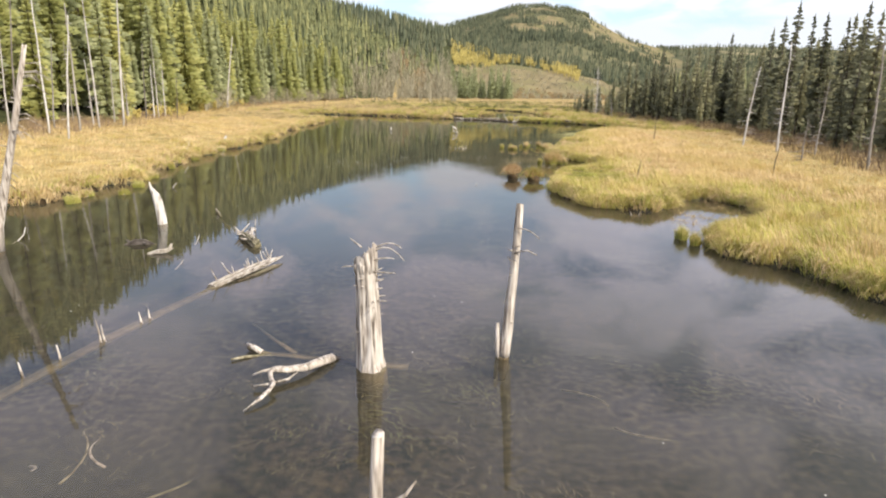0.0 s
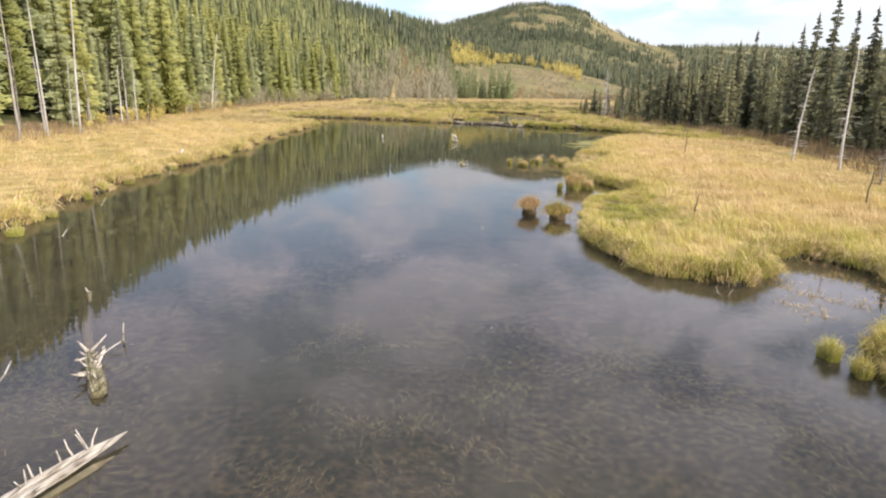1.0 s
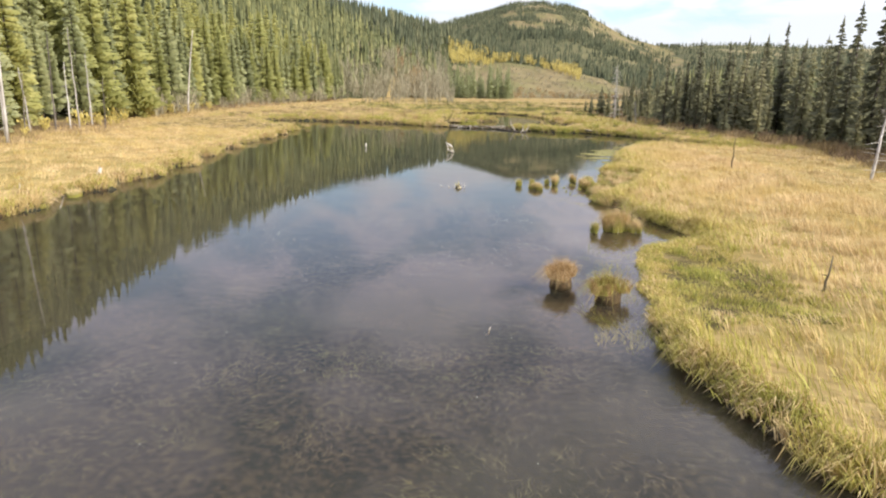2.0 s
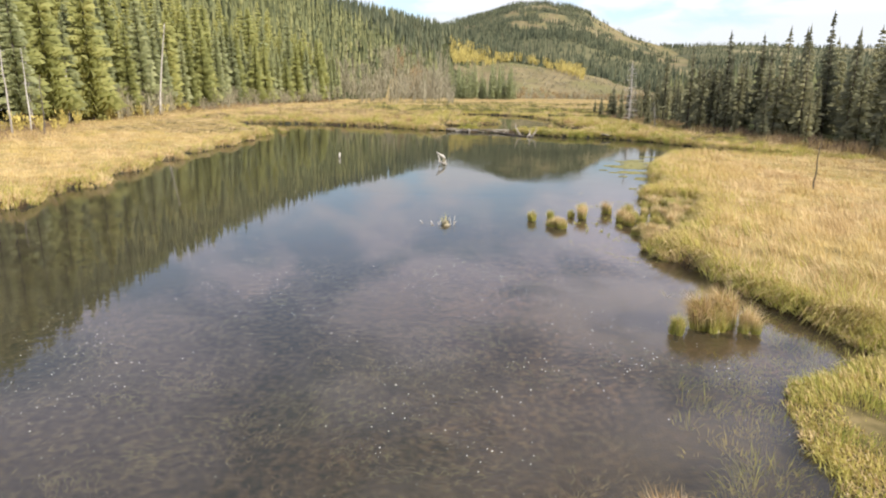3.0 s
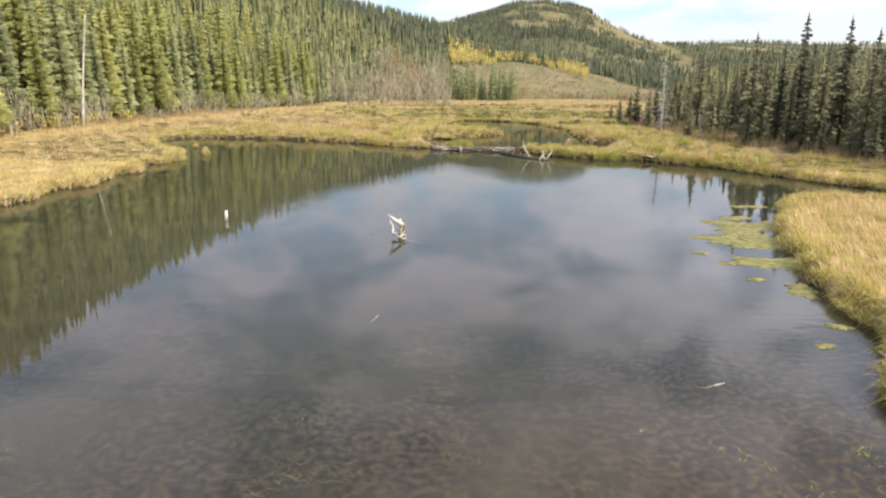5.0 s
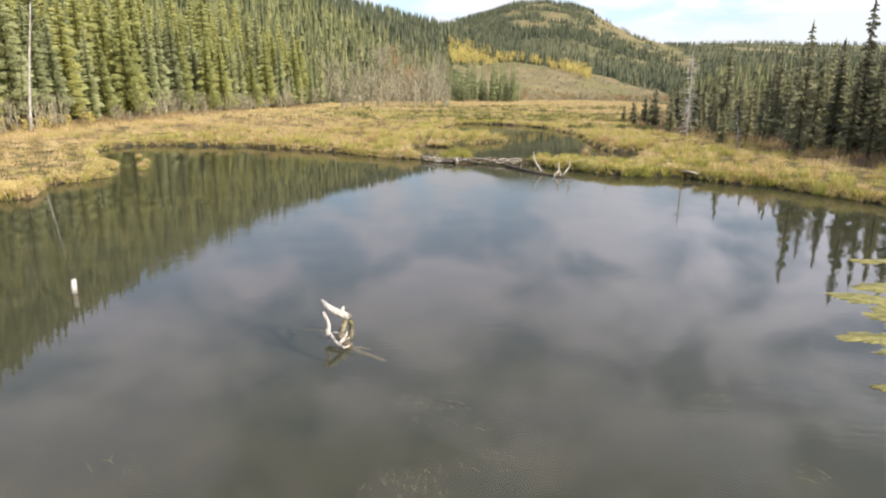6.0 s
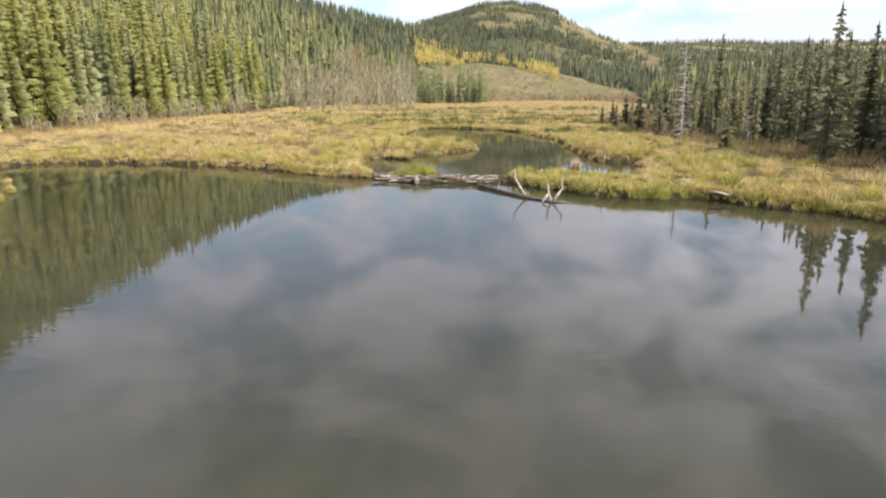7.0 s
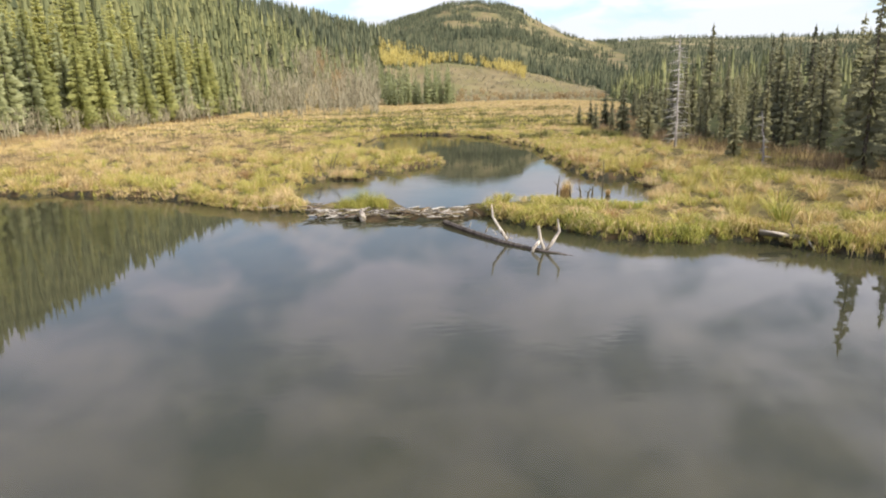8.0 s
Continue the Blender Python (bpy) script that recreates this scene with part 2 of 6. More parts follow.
M_sunk = material("sunken_olive_wood", [(0.35, (0.06, 0.05, 0.028)), (0.5, (0.19, 0.16, 0.09)), (0.68, (0.42, 0.37, 0.25))], 14, 8, 0.7, stretch=(1, 0.3, 1), bump=0.6, second=(1.2, (0.15, 0.14, 0.06), 0.6))
M_ash = material("ashen_snag_wood", [(0.25, (0.11, 0.095, 0.08)), (0.5, (0.22, 0.195, 0.165)), (0.75, (0.36, 0.33, 0.285))], 6, 6, 0.85, stretch=(1, 1, 0.2), bump=0.6, obj_random=0.4)
M_grey = material("silver_snag_wood", [(0.25, (0.28, 0.25, 0.215)), (0.5, (0.46, 0.43, 0.385)), (0.75, (0.62, 0.59, 0.54))], 6, 6, 0.85, stretch=(1, 1, 0.2), bump=0.6, obj_random=0.3)
M_wet = material("waterlogged_wood", [(0.3, (0.06, 0.046, 0.028)), (0.6, (0.14, 0.11, 0.065)), (0.8, (0.23, 0.185, 0.115))], 6, 6, 0.55, bump=0.7, second=(1.5, (0.11, 0.10, 0.05), 0.5))
M_bark = material("spruce_bark", [(0.3, (0.06, 0.05, 0.04)), (0.7, (0.17, 0.145, 0.12))], 8, 5, 0.9, stretch=(1, 1, 0.3), bump=0.6)
M_needle = material("spruce_needles", [(0.1, (0.22, 0.235, 0.085)), (0.5, (0.41, 0.415, 0.15)), (0.9, (0.56, 0.53, 0.20))], 0.8, 4, 0.7, bump=0, island=0.25, obj_random=0.4, translucent=0.5)
M_needle_blue = material("blue_green_spruce_needles", [(0.1, (0.22, 0.24, 0.12)), (0.5, (0.38, 0.40, 0.20)), (0.9, (0.52, 0.52, 0.27))], 0.8, 4, 0.7, bump=0, island=0.25, obj_random=0.4, translucent=0.5)
M_needle_dark = material("dark_spruce_needles", [(0.1, (0.11, 0.115, 0.066)), (0.5, (0.225, 0.222, 0.122)), (0.9, (0.35, 0.33, 0.175))], 0.8, 4, 0.7, bump=0, island=0.2, obj_random=0.6, translucent=0.45)
M_woods = material("far_conifers", [(0.25, (0.085, 0.10, 0.045)), (0.5, (0.18, 0.19, 0.08)), (0.75, (0.31, 0.30, 0.12))], 0.28, 3, 0.8, stretch=(1, 1, 0.08), coords="World", bump=0, island=0.3, translucent=0.2)
# greyer than M_woods: the haze of distance is put into the needle colour
M_hazewoods = material("haze_greyed_conifers", [(0.25, (0.062, 0.075, 0.048)), (0.5, (0.115, 0.128, 0.078)), (0.75, (0.19, 0.19, 0.105))], 0.05, 4, 0.9, coords="World", bump=0, island=0.35, translucent=0.15)
M_aspen = material("yellow_aspen_leaves", [(0.2, (0.30, 0.245, 0.07)), (0.5, (0.50, 0.40, 0.11)), (0.8, (0.60, 0.50, 0.17))], 0.1, 4, 0.7, coords="World", bump=0, island=0.6)
M_orange = material("orange_aspen_leaves", [(0.2, (0.18, 0.125, 0.06)), (0.5, (0.30, 0.20, 0.085)), (0.8, (0.36, 0.26, 0.12))], 0.1, 4, 0.7, coords="World", bump=0, island=0.6)
M_bare = material("bare_aspen_twigs", [(0.2, (0.15, 0.13, 0.08)), (0.5, (0.27, 0.235, 0.145)), (0.8, (0.40, 0.36, 0.24))], 0.1, 4, 0.8, coords="World", bump=0, island=0.6)
M_foam = material("floating_seed_fluff", [(0.3, (0.5, 0.48, 0.42)), (0.7, (0.75, 0.73, 0.68))], 6, 3, 0.8, bump=0)


def water_material():
    m = bpy.data.materials.new("pond_water")
    m.use_nodes = True
    n, l = m.node_tree.nodes, m.node_tree.links
    n.clear()
    out = n.new("ShaderNodeOutputMaterial")
    geo = n.new("ShaderNodeNewGeometry")
    # ripples: faint everywhere, stronger where a breeze touches the surface
    mp = n.new("ShaderNodeMapping"); mp.inputs["Scale"].default_value = (1.0, 2.2, 1.0); mp.inputs["Rotation"].default_value = (0, 0, 0.5)
    l.new(geo.outputs["Position"], mp.inputs["Vector"])
    rip = n.new("ShaderNodeTexNoise"); rip.inputs["Scale"].default_value, rip.inputs["Detail"].default_value = 2.6, 2.0
    l.new(mp.outputs[0], rip.inputs["Vector"])
    br = n.new("ShaderNodeTexNoise"); br.inputs["Scale"].default_value, br.inputs["Detail"].default_value = 0.09, 2.0
    l.new(geo.outputs["Position"], br.inputs["Vector"])
    brr = n.new("ShaderNodeMapRange")
    for k, v in zip(("From Min", "From Max", "To Min", "To Max"), (0.45, 0.7, 0.008, 0.045)):
        brr.inputs[k].default_value = v
    l.new(br.outputs["Fac"], brr.inputs["Value"])
    bp = n.new("ShaderNodeBump"); bp.inputs["Distance"].default_value = 0.06
    l.new(brr.outputs["Result"], bp.inputs["Strength"]); l.new(rip.outputs["Fac"], bp.inputs["Height"])
    refr = n.new("ShaderNodeBsdfRefraction")
    refr.inputs["IOR"].default_value, refr.inputs["Roughness"].default_value = 1.33, 0.0
    refr.inputs["Color"].default_value = (0.80, 0.74, 0.68, 1)
    murk = n.new("ShaderNodeBsdfDiffuse")
    deep = n.new("ShaderNodeSeparateXYZ"); l.new(geo.outputs["Position"], deep.inputs[0])
    dy = n.new("ShaderNodeMapRange"); dy.inputs["From Min"].default_value, dy.inputs["From Max"].default_value = 54.0, 66.0
    l.new(deep.outputs["Y"], dy.inputs["Value"])
    silt = n.new("ShaderNodeMix"); silt.data_type = 'RGBA'
    silt.inputs["A"].default_value, silt.inputs["B"].default_value = (0.104, 0.100, 0.068, 1), (0.108, 0.132, 0.070, 1)
    l.new(dy.outputs["Result"], silt.inputs["Factor"]); l.new(silt.outputs["Result"], murk.inputs["Color"])
    body = n.new("ShaderNodeMixShader"); body.inputs[0].default_value = 0.17
    l.new(refr.outputs[0], body.inputs[1]); l.new(murk.outputs[0], body.inputs[2])
    gl = n.new("ShaderNodeBsdfGlossy"); gl.inputs["Roughness"].default_value = 0.015
    fr = n.new("ShaderNodeFresnel"); fr.inputs["IOR"].default_value = 1.33
    for s in (refr, gl, fr):
        l.new(bp.outputs[0], s.inputs["Normal"])
    top = n.new("ShaderNodeMixShader")
    l.new(fr.outputs[0], top.inputs[0]); l.new(body.outputs[0], top.inputs[1]); l.new(gl.outputs[0], top.inputs[2])
    l.new(top.outputs[0], out.inputs["Surface"])
    return m


M_water = water_material()


# ---------------------------------------------------------------- mesh helpers
def soup(name, verts, tris, mats, mat_index=None, smooth=False, parent=None):
    """A mesh object from arrays of vertices and triangles."""
    verts = np.asarray(verts, dtype=np.float32).reshape(-1, 3)
    tris = np.asarray(tris, dtype=np.int32).reshape(-1, 3)
    me = bpy.data.meshes.new(name)
    me.vertices.add(len(verts)); me.vertices.foreach_set("co", verts.ravel())
    me.loops.add(tris.size); me.loops.foreach_set("vertex_index", tris.ravel())
    me.polygons.add(len(tris)); me.polygons.foreach_set("loop_start", np.arange(0, tris.size, 3, dtype=np.int32))
    for m in mats:
        me.materials.append(m)
    if mat_index is not None:
        me.polygons.foreach_set("material_index", np.asarray(mat_index, dtype=np.int32))
    me.polygons.foreach_set("use_smooth", np.full(len(tris), smooth, dtype=bool))
    me.update(calc_edges=True)
    ob = new(name, me)
    ob.parent = parent
    return ob


def part(name, bm, mat, parent=None, label="", smooth=True):
    me = bpy.data.meshes.new(name)
    bm.normal_update(); bm.to_mesh(me); bm.free()
    me.materials.append(mat)
    for p in me.polygons:
        p.use_smooth = smooth
    ob = new(name, me)
    ob.parent = parent
    if label:
        tagged(ob, label)
    return ob


def empty(name, x, y, z, label, category, group=""):
    ob = new(name)
    ob.location = (x, y, z)
    return tagged(ob, label, category, group)


def tube(bm, pts, rads, n=8, rng=None, rough=0.12, ridges=0.0, jagged=0.0, cap=True):
    """A rough limb through pts. ridges: depth of lengthwise furrows; jagged: height of a splintered end."""
    rng = rng or random.Random(1)
    pts = [Vector(p) for p in pts]
    phase = [rng.random() * 6.28 for _ in range(4)]
    rings = []
    for i, (p, r) in enumerate(zip(pts, rads)):
        d = (pts[min(i + 1, len(pts) - 1)] - pts[max(i - 1, 0)]).normalized()
        a = d.cross(Vector((0.31, 0.9, 0.28))).normalized() if abs(d.y) < 0.9 else d.cross(Vector((1, 0, 0.1))).normalized()
        b = d.cross(a)
        ring = []
        for k in range(n):
            t = 6.28318 * k / n
            w = i * 0.25
            crack = max(0.0, math.cos(4 * t + phase[0] + math.sin(w * 2.3 + phase[3]) * 0.9)) ** 5 + 0.8 * max(0.0, math.cos(7 * t + phase[1] - w * 0.9)) ** 5 + 0.6 * max(0.0, math.cos(11 * t + phase[2])) ** 3
            f = 1 + rng.uniform(-rough, rough) * 0.6 + ridges * (0.35 - crack)
            q = p + (a * math.cos(t) + b * math.sin(t)) * r * f
            if jagged and i == len(pts) - 1:
                q += d * jagged * rng.random() ** 1.5
            ring.append(bm.verts.new(q))
        rings.append(ring)
    for r0, r1 in zip(rings, rings[1:]):
        for k in range(n):
            bm.faces.new((r0[k], r0[(k + 1) % n], r1[(k + 1) % n], r1[k]))
    if cap:
        bm.faces.new(rings[0][::-1])
        c = bm.verts.new(sum((v.co for v in rings[-1]), Vector()) / n - (pts[-1] - pts[-2]).normalized() * jagged * 0.3)
        for k in range(n):
            bm.faces.new((rings[-1][k], rings[-1][(k + 1) % n], c))


def bend(p0, p1, n, rng, wob):
    """n + 1 points from p0 to p1 with a wobble."""
    p0, p1 = Vector(p0), Vector(p1)
    s = (p1 - p0).length * wob
    return [p0.lerp(p1, i / n) + (Vector((rng.uniform(-s, s), rng.uniform(-s, s), rng.uniform(-s, s))) if 0 < i < n else Vector()) for i in range(n + 1)]


def arc(p, mid, q, n=7):
    """Points of a smooth bow from p by way of mid to q."""
    p, mid, q = Vector(p), Vector(mid), Vector(q)
    c = mid * 2 - (p + q) * 0.5
    return [p * (1 - s) ** 2 + c * 2 * s * (1 - s) + q * s * s for s in (i / (n - 1) for i in range(n))]


def blades_arrays(pos, h, width, lean, seed=0, bow=0.35, droop=0.45, floor=0.25, plain=False, curl=0.0):
    """Bent grass blades: base points, heights, half-widths and leans (dx, dy as a share of the height)."""
    r = np.random.RandomState(seed)
    n = len(pos)
    ang = r.uniform(0, 2 * np.pi, n)
    perp = np.stack([np.cos(ang), np.sin(ang), np.zeros(n)], 1) * width[:, None]
    ln = np.concatenate([lean, np.zeros((n, 1))], 1) * h[:, None]
    up = np.zeros((n, 3)); up[:, 2] = h
    drop = np.clip(1 - droop * (lean ** 2).sum(1), floor, 1)[:, None]
    mid = pos + up * 0.55 + ln * bow
    tip = pos + up * drop + ln
    if curl:
        mid = mid + np.stack([np.cos(ang), np.sin(ang), np.zeros(n)], 1) * (r.normal(0, curl, n) * h)[:, None]
    if plain:
        return np.stack([pos - perp, pos + perp, tip], 1).reshape(-1, 3), np.arange(n * 3).reshape(-1, 3)
    v = np.stack([pos - perp, pos + perp, mid - perp * 0.75, mid + perp * 0.75, tip], 1).reshape(-1, 3)
    b = np.arange(n)[:, None] * 5
    t = np.concatenate([b + [0, 1, 3], b + [0, 3, 2], b + [2, 3, 4]], 1).reshape(-1, 3)
    return v, t


# ---------------------------------------------------------------- ground, pond, hills
POND_LEFT = [(-13, -40), (-13.2, 20), (-13, 29), (-12, 32), (-12.7, 37), (-13.8, 42), (-14.3, 50), (-14.3, 56), (-15.0, 61), (-16.0, 66), (-16.6, 71), (-17.0, 78),
             (-17.6, 85), (-18.4, 91), (-22, 96), (-26, 103), (-25.2, 107.3), (-20, 107.5), (-15, 106.2), (-11, 104.7), (-8, 103), (-6, 101.2), (-3.2, 100)]
POND_DAM = [(-2, 98.9), (-0.1, 97.5), (1.1, 97.5), (2.7, 97.1), (4.3, 97.7), (5, 96.6), (6.7, 94.7)]
POND_RIGHT = [(8, 93.2), (9.7, 92.5), (11.5, 92.8), (13, 91), (15, 89.3), (17, 85.7), (19, 82), (21, 78.8), (24, 76), (24, 75.2), (20, 76.2), (16, 77.2), (13.7, 76.2), (12.4, 73.6),
              (10.6, 69.3), (9.5, 65), (9.1, 61.5), (7.6, 58.7), (9.2, 57.9), (8.8, 56), (7.9, 53.5), (6.4, 51), (5.7, 50.2), (6.4, 48.8), (6.6, 47.2), (7.4, 45.4)]
POND_MEADOW = [(7.6, 43.5), (5.8, 42.4), (5.1, 40), (4.7, 37.4), (4.5, 35.3), (4.9, 33.5), (5.6, 31.9), (7, 31.1), (7.7, 31.7), (8.6, 33.4), (9.6, 33.8), (10.4, 33.1), (10.7, 31.6),
               (10.2, 29.8), (9.2, 28.6), (7.8, 27.3), (7.6, 25.6), (8.6, 24.3), (9.4, 22), (10.2, 18), (11, 10), (11, -40)]
UPPER_POND = [(-3.4, 101.1), (-4.2, 105.5), (-4, 110), (-2.4, 112.1), (0, 112), (2.9, 116.2), (2.6, 118.3), (-0.5, 122), (-3, 126), (-4, 134), (-2.5, 146), (2, 147), (8, 141), (10, 134),
              (11.0, 124), (10.9, 117), (10.8, 111.5), (11.2, 107.4), (13.0, 105.8), (13.4, 103.2), (12.3, 99.8), (11.0, 97.6), (9.2, 97.0), (7.6, 98.6), (6.5, 99.0), (4.2, 99.6), (3.2, 99.2), (1.5, 99.5), (0.8, 101.1), (-1.2, 101), (-2, 100.3)]
CREEK = [(-16, 160), (-2, 154), (12, 156), (23, 153), (23, 155), (12, 158.5), (-2, 157), (-16, 162.5)]
CREEK_EDGE = [(12.6, 136), (15.5, 130.6), (17.8, 126.5), (20.0, 122.6), (20.6, 123.1), (18.5, 127.4), (16.3, 131.5), (13.4, 137)]
CREEK_BEND = [(-10, 230), (8, 222), (24, 226), (16, 231), (-6, 236)]
CREEK_UPPER = [(-22, 177), (-6, 171), (10, 173), (26, 168), (26, 170.5), (10, 176), (-6, 174), (-22, 180)]
FAR_POOL = [(-24, 190), (-10, 184), (6, 186), (9, 190), (-4, 193), (-12, 197), (-26, 196)]


def smooth_ring(points, steps=6):
    """A closed Catmull-Rom ring through the points, a little ragged."""
    p = np.array(points, dtype=float)
    a, b, c, d = np.roll(p, 1, 0), p, np.roll(p, -1, 0), np.roll(p, -2, 0)
    rows = []
    for s in np.arange(steps) / steps:
        rows.append(0.5 * (2 * b + (c - a) * s + (2 * a - 5 * b + 4 * c - d) * s * s + (3 * b - a - 3 * c + d) * s ** 3))
    q = np.stack(rows, 1).reshape(-1, 2)
    r = np.random.RandomState(len(p))
    rag = np.where((q[:, 0] < -10) & (q[:, 1] < 95), 0.5 * np.sin(q[:, 1] * 1.3) + 0.4 * np.sin(q[:, 1] * 2.9 + 1) + 0.25 * np.sin(q[:, 1] * 5.1) + 0.1, 0)
    far = np.clip((q[:, 1] - 103) / 6, 0, 1)
    rag = rag + far * (0.45 * np.sin(q[:, 1] * 1.9) + 0.3 * np.sin(q[:, 1] * 4.3 + 1))
    cut = far * (0.5 * np.sin(q[:, 0] * 2.1) + 0.35 * np.sin(q[:, 0] * 4.7 + 2))
    return q + r.uniform(-0.16, 0.16, q.shape) + np.stack([rag, cut], 1)


def ring_distance(x, y, ring):
    """Signed distance to a closed ring: negative inside (water)."""
    x, y = np.asarray(x, float).ravel(), np.asarray(y, float).ravel()
    best = np.full(x.shape, 1e9)
    inside = np.zeros(x.shape, bool)
    for (x0, y0), (x1, y1) in zip(ring, np.roll(ring, -1, 0)):
        dx, dy = x1 - x0, y1 - y0
        t = np.clip(((x - x0) * dx + (y - y0) * dy) / (dx * dx + dy * dy + 1e-9), 0, 1)
        best = np.minimum(best, (x - x0 - t * dx) ** 2 + (y - y0 - t * dy) ** 2)
        hit = ((y0 > y) != (y1 > y)) & (x < (x1 - x0) * (y - y0) / (dy if abs(dy) > 1e-9 else 1e-9) + x0)
        inside ^= hit
    d = np.sqrt(best)
    return np.where(inside, -d, d)


RINGS = [smooth_ring(POND_LEFT + POND_DAM + POND_RIGHT + POND_MEADOW), smooth_ring(UPPER_POND), smooth_ring(FAR_POOL), smooth_ring(CREEK), smooth_ring(CREEK_BEND), smooth_ring(CREEK_UPPER), smooth_ring(CREEK_EDGE)]


def shore(x, y):
    """Distance inland from the nearest water's edge; negative in the water."""
    x, y = np.asarray(x, float), np.asarray(y, float)
    out = np.full(x.size, 60.0)
    xs, ys = x.ravel(), y.ravel()
    near = (np.abs(xs) < 70) & (ys < 260) & (ys > -60)
    if near.any():
        d = np.full(near.sum(), 60.0)
        for ring in RINGS:
            d = np.minimum(d, ring_distance(xs[near], ys[near], ring))
        out[near] = d
    return out.reshape(x.shape)


def wave(x, y, s):
    """Cheap smooth unevenness, about -1 to 1, of wavelength s."""
    return (np.sin(x * 6.28 / s + 1.3 * np.sin(y * 4.1 / s)) + np.sin(y * 5.7 / s + 1.7 * np.sin(x * 3.3 / s + 2)) + np.sin((x * 0.8 + y * 0.6) * 9.1 / s + 0.5)) / 3


def left_edge(y):
    return np.interp(y, [0, 60, 75, 95, 120, 150, 200, 250, 300], [-34, -34.5, -35.5, -39.5, -45, -47, -49, -46, -42])


def right_edge(y):
    return np.interp(y, [0, 35, 50, 60, 75, 88, 105, 120, 137, 152, 185, 217, 330], [19, 21, 22, 24, 27, 25.5, 23.0, 21.4, 21.2, 22.5, 36, 45, 70])


def hill_layer(az, r, knots, foot, top, drop=0.6):
    """A ridge seen under the elevations of knots (azimuth, degrees), from its foot to its top distance, then falling off."""
    a, e = np.array(knots).T
    crest = np.tan(np.radians(np.interp(az, a, e))) * top
    s = np.clip((r - foot) / (top - foot), 0, 1)
    rise = s * s * (3 - 2 * s) * 0.55 + s * 0.45
    fall = 1 - drop * np.clip((r - top) / top, 0, 1)
    return crest * rise * fall


SKY_LEFT = [(-180, 6), (-90, 15), (-55, 18), (-40, 17), (-32, 12.9), (-27.5, 11.0), (-23, 9.5), (-18, 7.9), (-13, 6.8), (-8, 6.1), (-3.6, 5.2), (0, 4.2), (4, 2.4), (10, 0.2), (180, 0.1)]
SKY_PEAK = [(-180, 1), (-30, 3.0), (-8, 5.0), (-3.6, 5.5), (-1, 6.3), (2, 7.1), (4.6, 7.35), (6.6, 7.1), (8.3, 6.5), (10, 5.5), (12, 4.6), (14.8, 3.8), (20, 3.0), (40, 2.5), (180, 1)]
SKY_RIGHT = [(-180, 1), (0, 2.0), (10, 3.0), (14.8, 3.75), (18, 3.95), (22, 3.8), (27, 3.55), (33, 3.4), (60, 3.5), (120, 3), (180, 1)]
SKY_SPUR = [(-180, 0), (-12, 0.6), (-6, 2.1), (-2, 2.85), (2, 2.9), (5, 2.55), (8, 2.2), (10.5, 1.7), (13, 1.0), (16, 0.2), (180, 0)]


def hill_height(x, y):
    az = np.degrees(np.arctan2(x - 2, y - 30))
    r = np.hypot(x - 2, y - 30)
    toe = np.interp(az, [-180, -40, -20, -10, -4, 4, 12, 180], [60, 52, 105, 205, 330, 380, 420, 420])
    crest = np.interp(az, [-180, -90, -40, -30, -20, -8, 0, 180], [300, 230, 250, 320, 450, 640, 700, 700])
    z = hill_layer(az, r, SKY_LEFT, toe, crest)
    z = np.maximum(z, hill_layer(az, r, SKY_SPUR, np.maximum(toe, 300), 560, 0.9))
    z = np.maximum(z, hill_layer(az, r, SKY_PEAK, 620, 1500))
    z = np.maximum(z, hill_layer(az, r, SKY_RIGHT, 500, 1700))
    z = z * np.where((x < 0) & (y < 330), np.clip((left_edge(y) + 2 - x) / 30, 0, 1) ** 1.2, 1.0)
    side = np.where(x > 0, np.clip((x - right_edge(y) - 8) * 0.02, 0, 4), np.clip((left_edge(y) - x) * 0.2, 0, 16))
    return np.maximum(z, side * np.clip((360 - y) / 60, 0, 1)) + np.clip((r - 300) / 900, 0, 1) * 5 * wave(x, y, 170)


def ground_height(x, y):
    x, y = np.asarray(x, float), np.asarray(y, float)
    d = shore(x, y)
    lift = np.where(y > 90, 0.30, 0.24)
    marsh = np.exp(-((x - 6.3) / 1.9) ** 4 - ((y - 39.8) / 3.6) ** 4)
    damm = np.exp(-((x - 0.8) / 3.6) ** 4 - ((y - 98.8) / 1.6) ** 4)
    lift = lift * (1 - 0.9 * marsh) * (1 - 0.6 * damm)
    land = lift * np.clip(d / 0.22, 0, 1) ** 0.6 + np.where(y > 88, 0.09, 0.05) * wave(x, y, 2.1) * np.clip(d, 0, 1) * (1 - marsh) + 0.10 * wave(x, y, 13) * np.clip(d / 3, 0, 1)
    bed = -np.clip(0.10 + 0.22 * -d, 0, np.where(y > 60, 1.5, 0.85)) + 0.06 * wave(x, y, 1.7)
    z = np.where(d > 0, land, bed)
    return z + hill_height(x, y)


def graded(lo, hi, step, near_lo, near_hi, grow=1.11):
    mid = np.arange(near_lo, near_hi + step, step)
    up, s = [mid[-1]], step
    while up[-1] < hi:
        s *= grow; up.append(up[-1] + s)
    dn, s = [mid[0]], step
    while dn[-1] > lo:
        s *= grow; dn.append(dn[-1] - s)
    return np.concatenate([dn[:0:-1], mid, up[1:]])


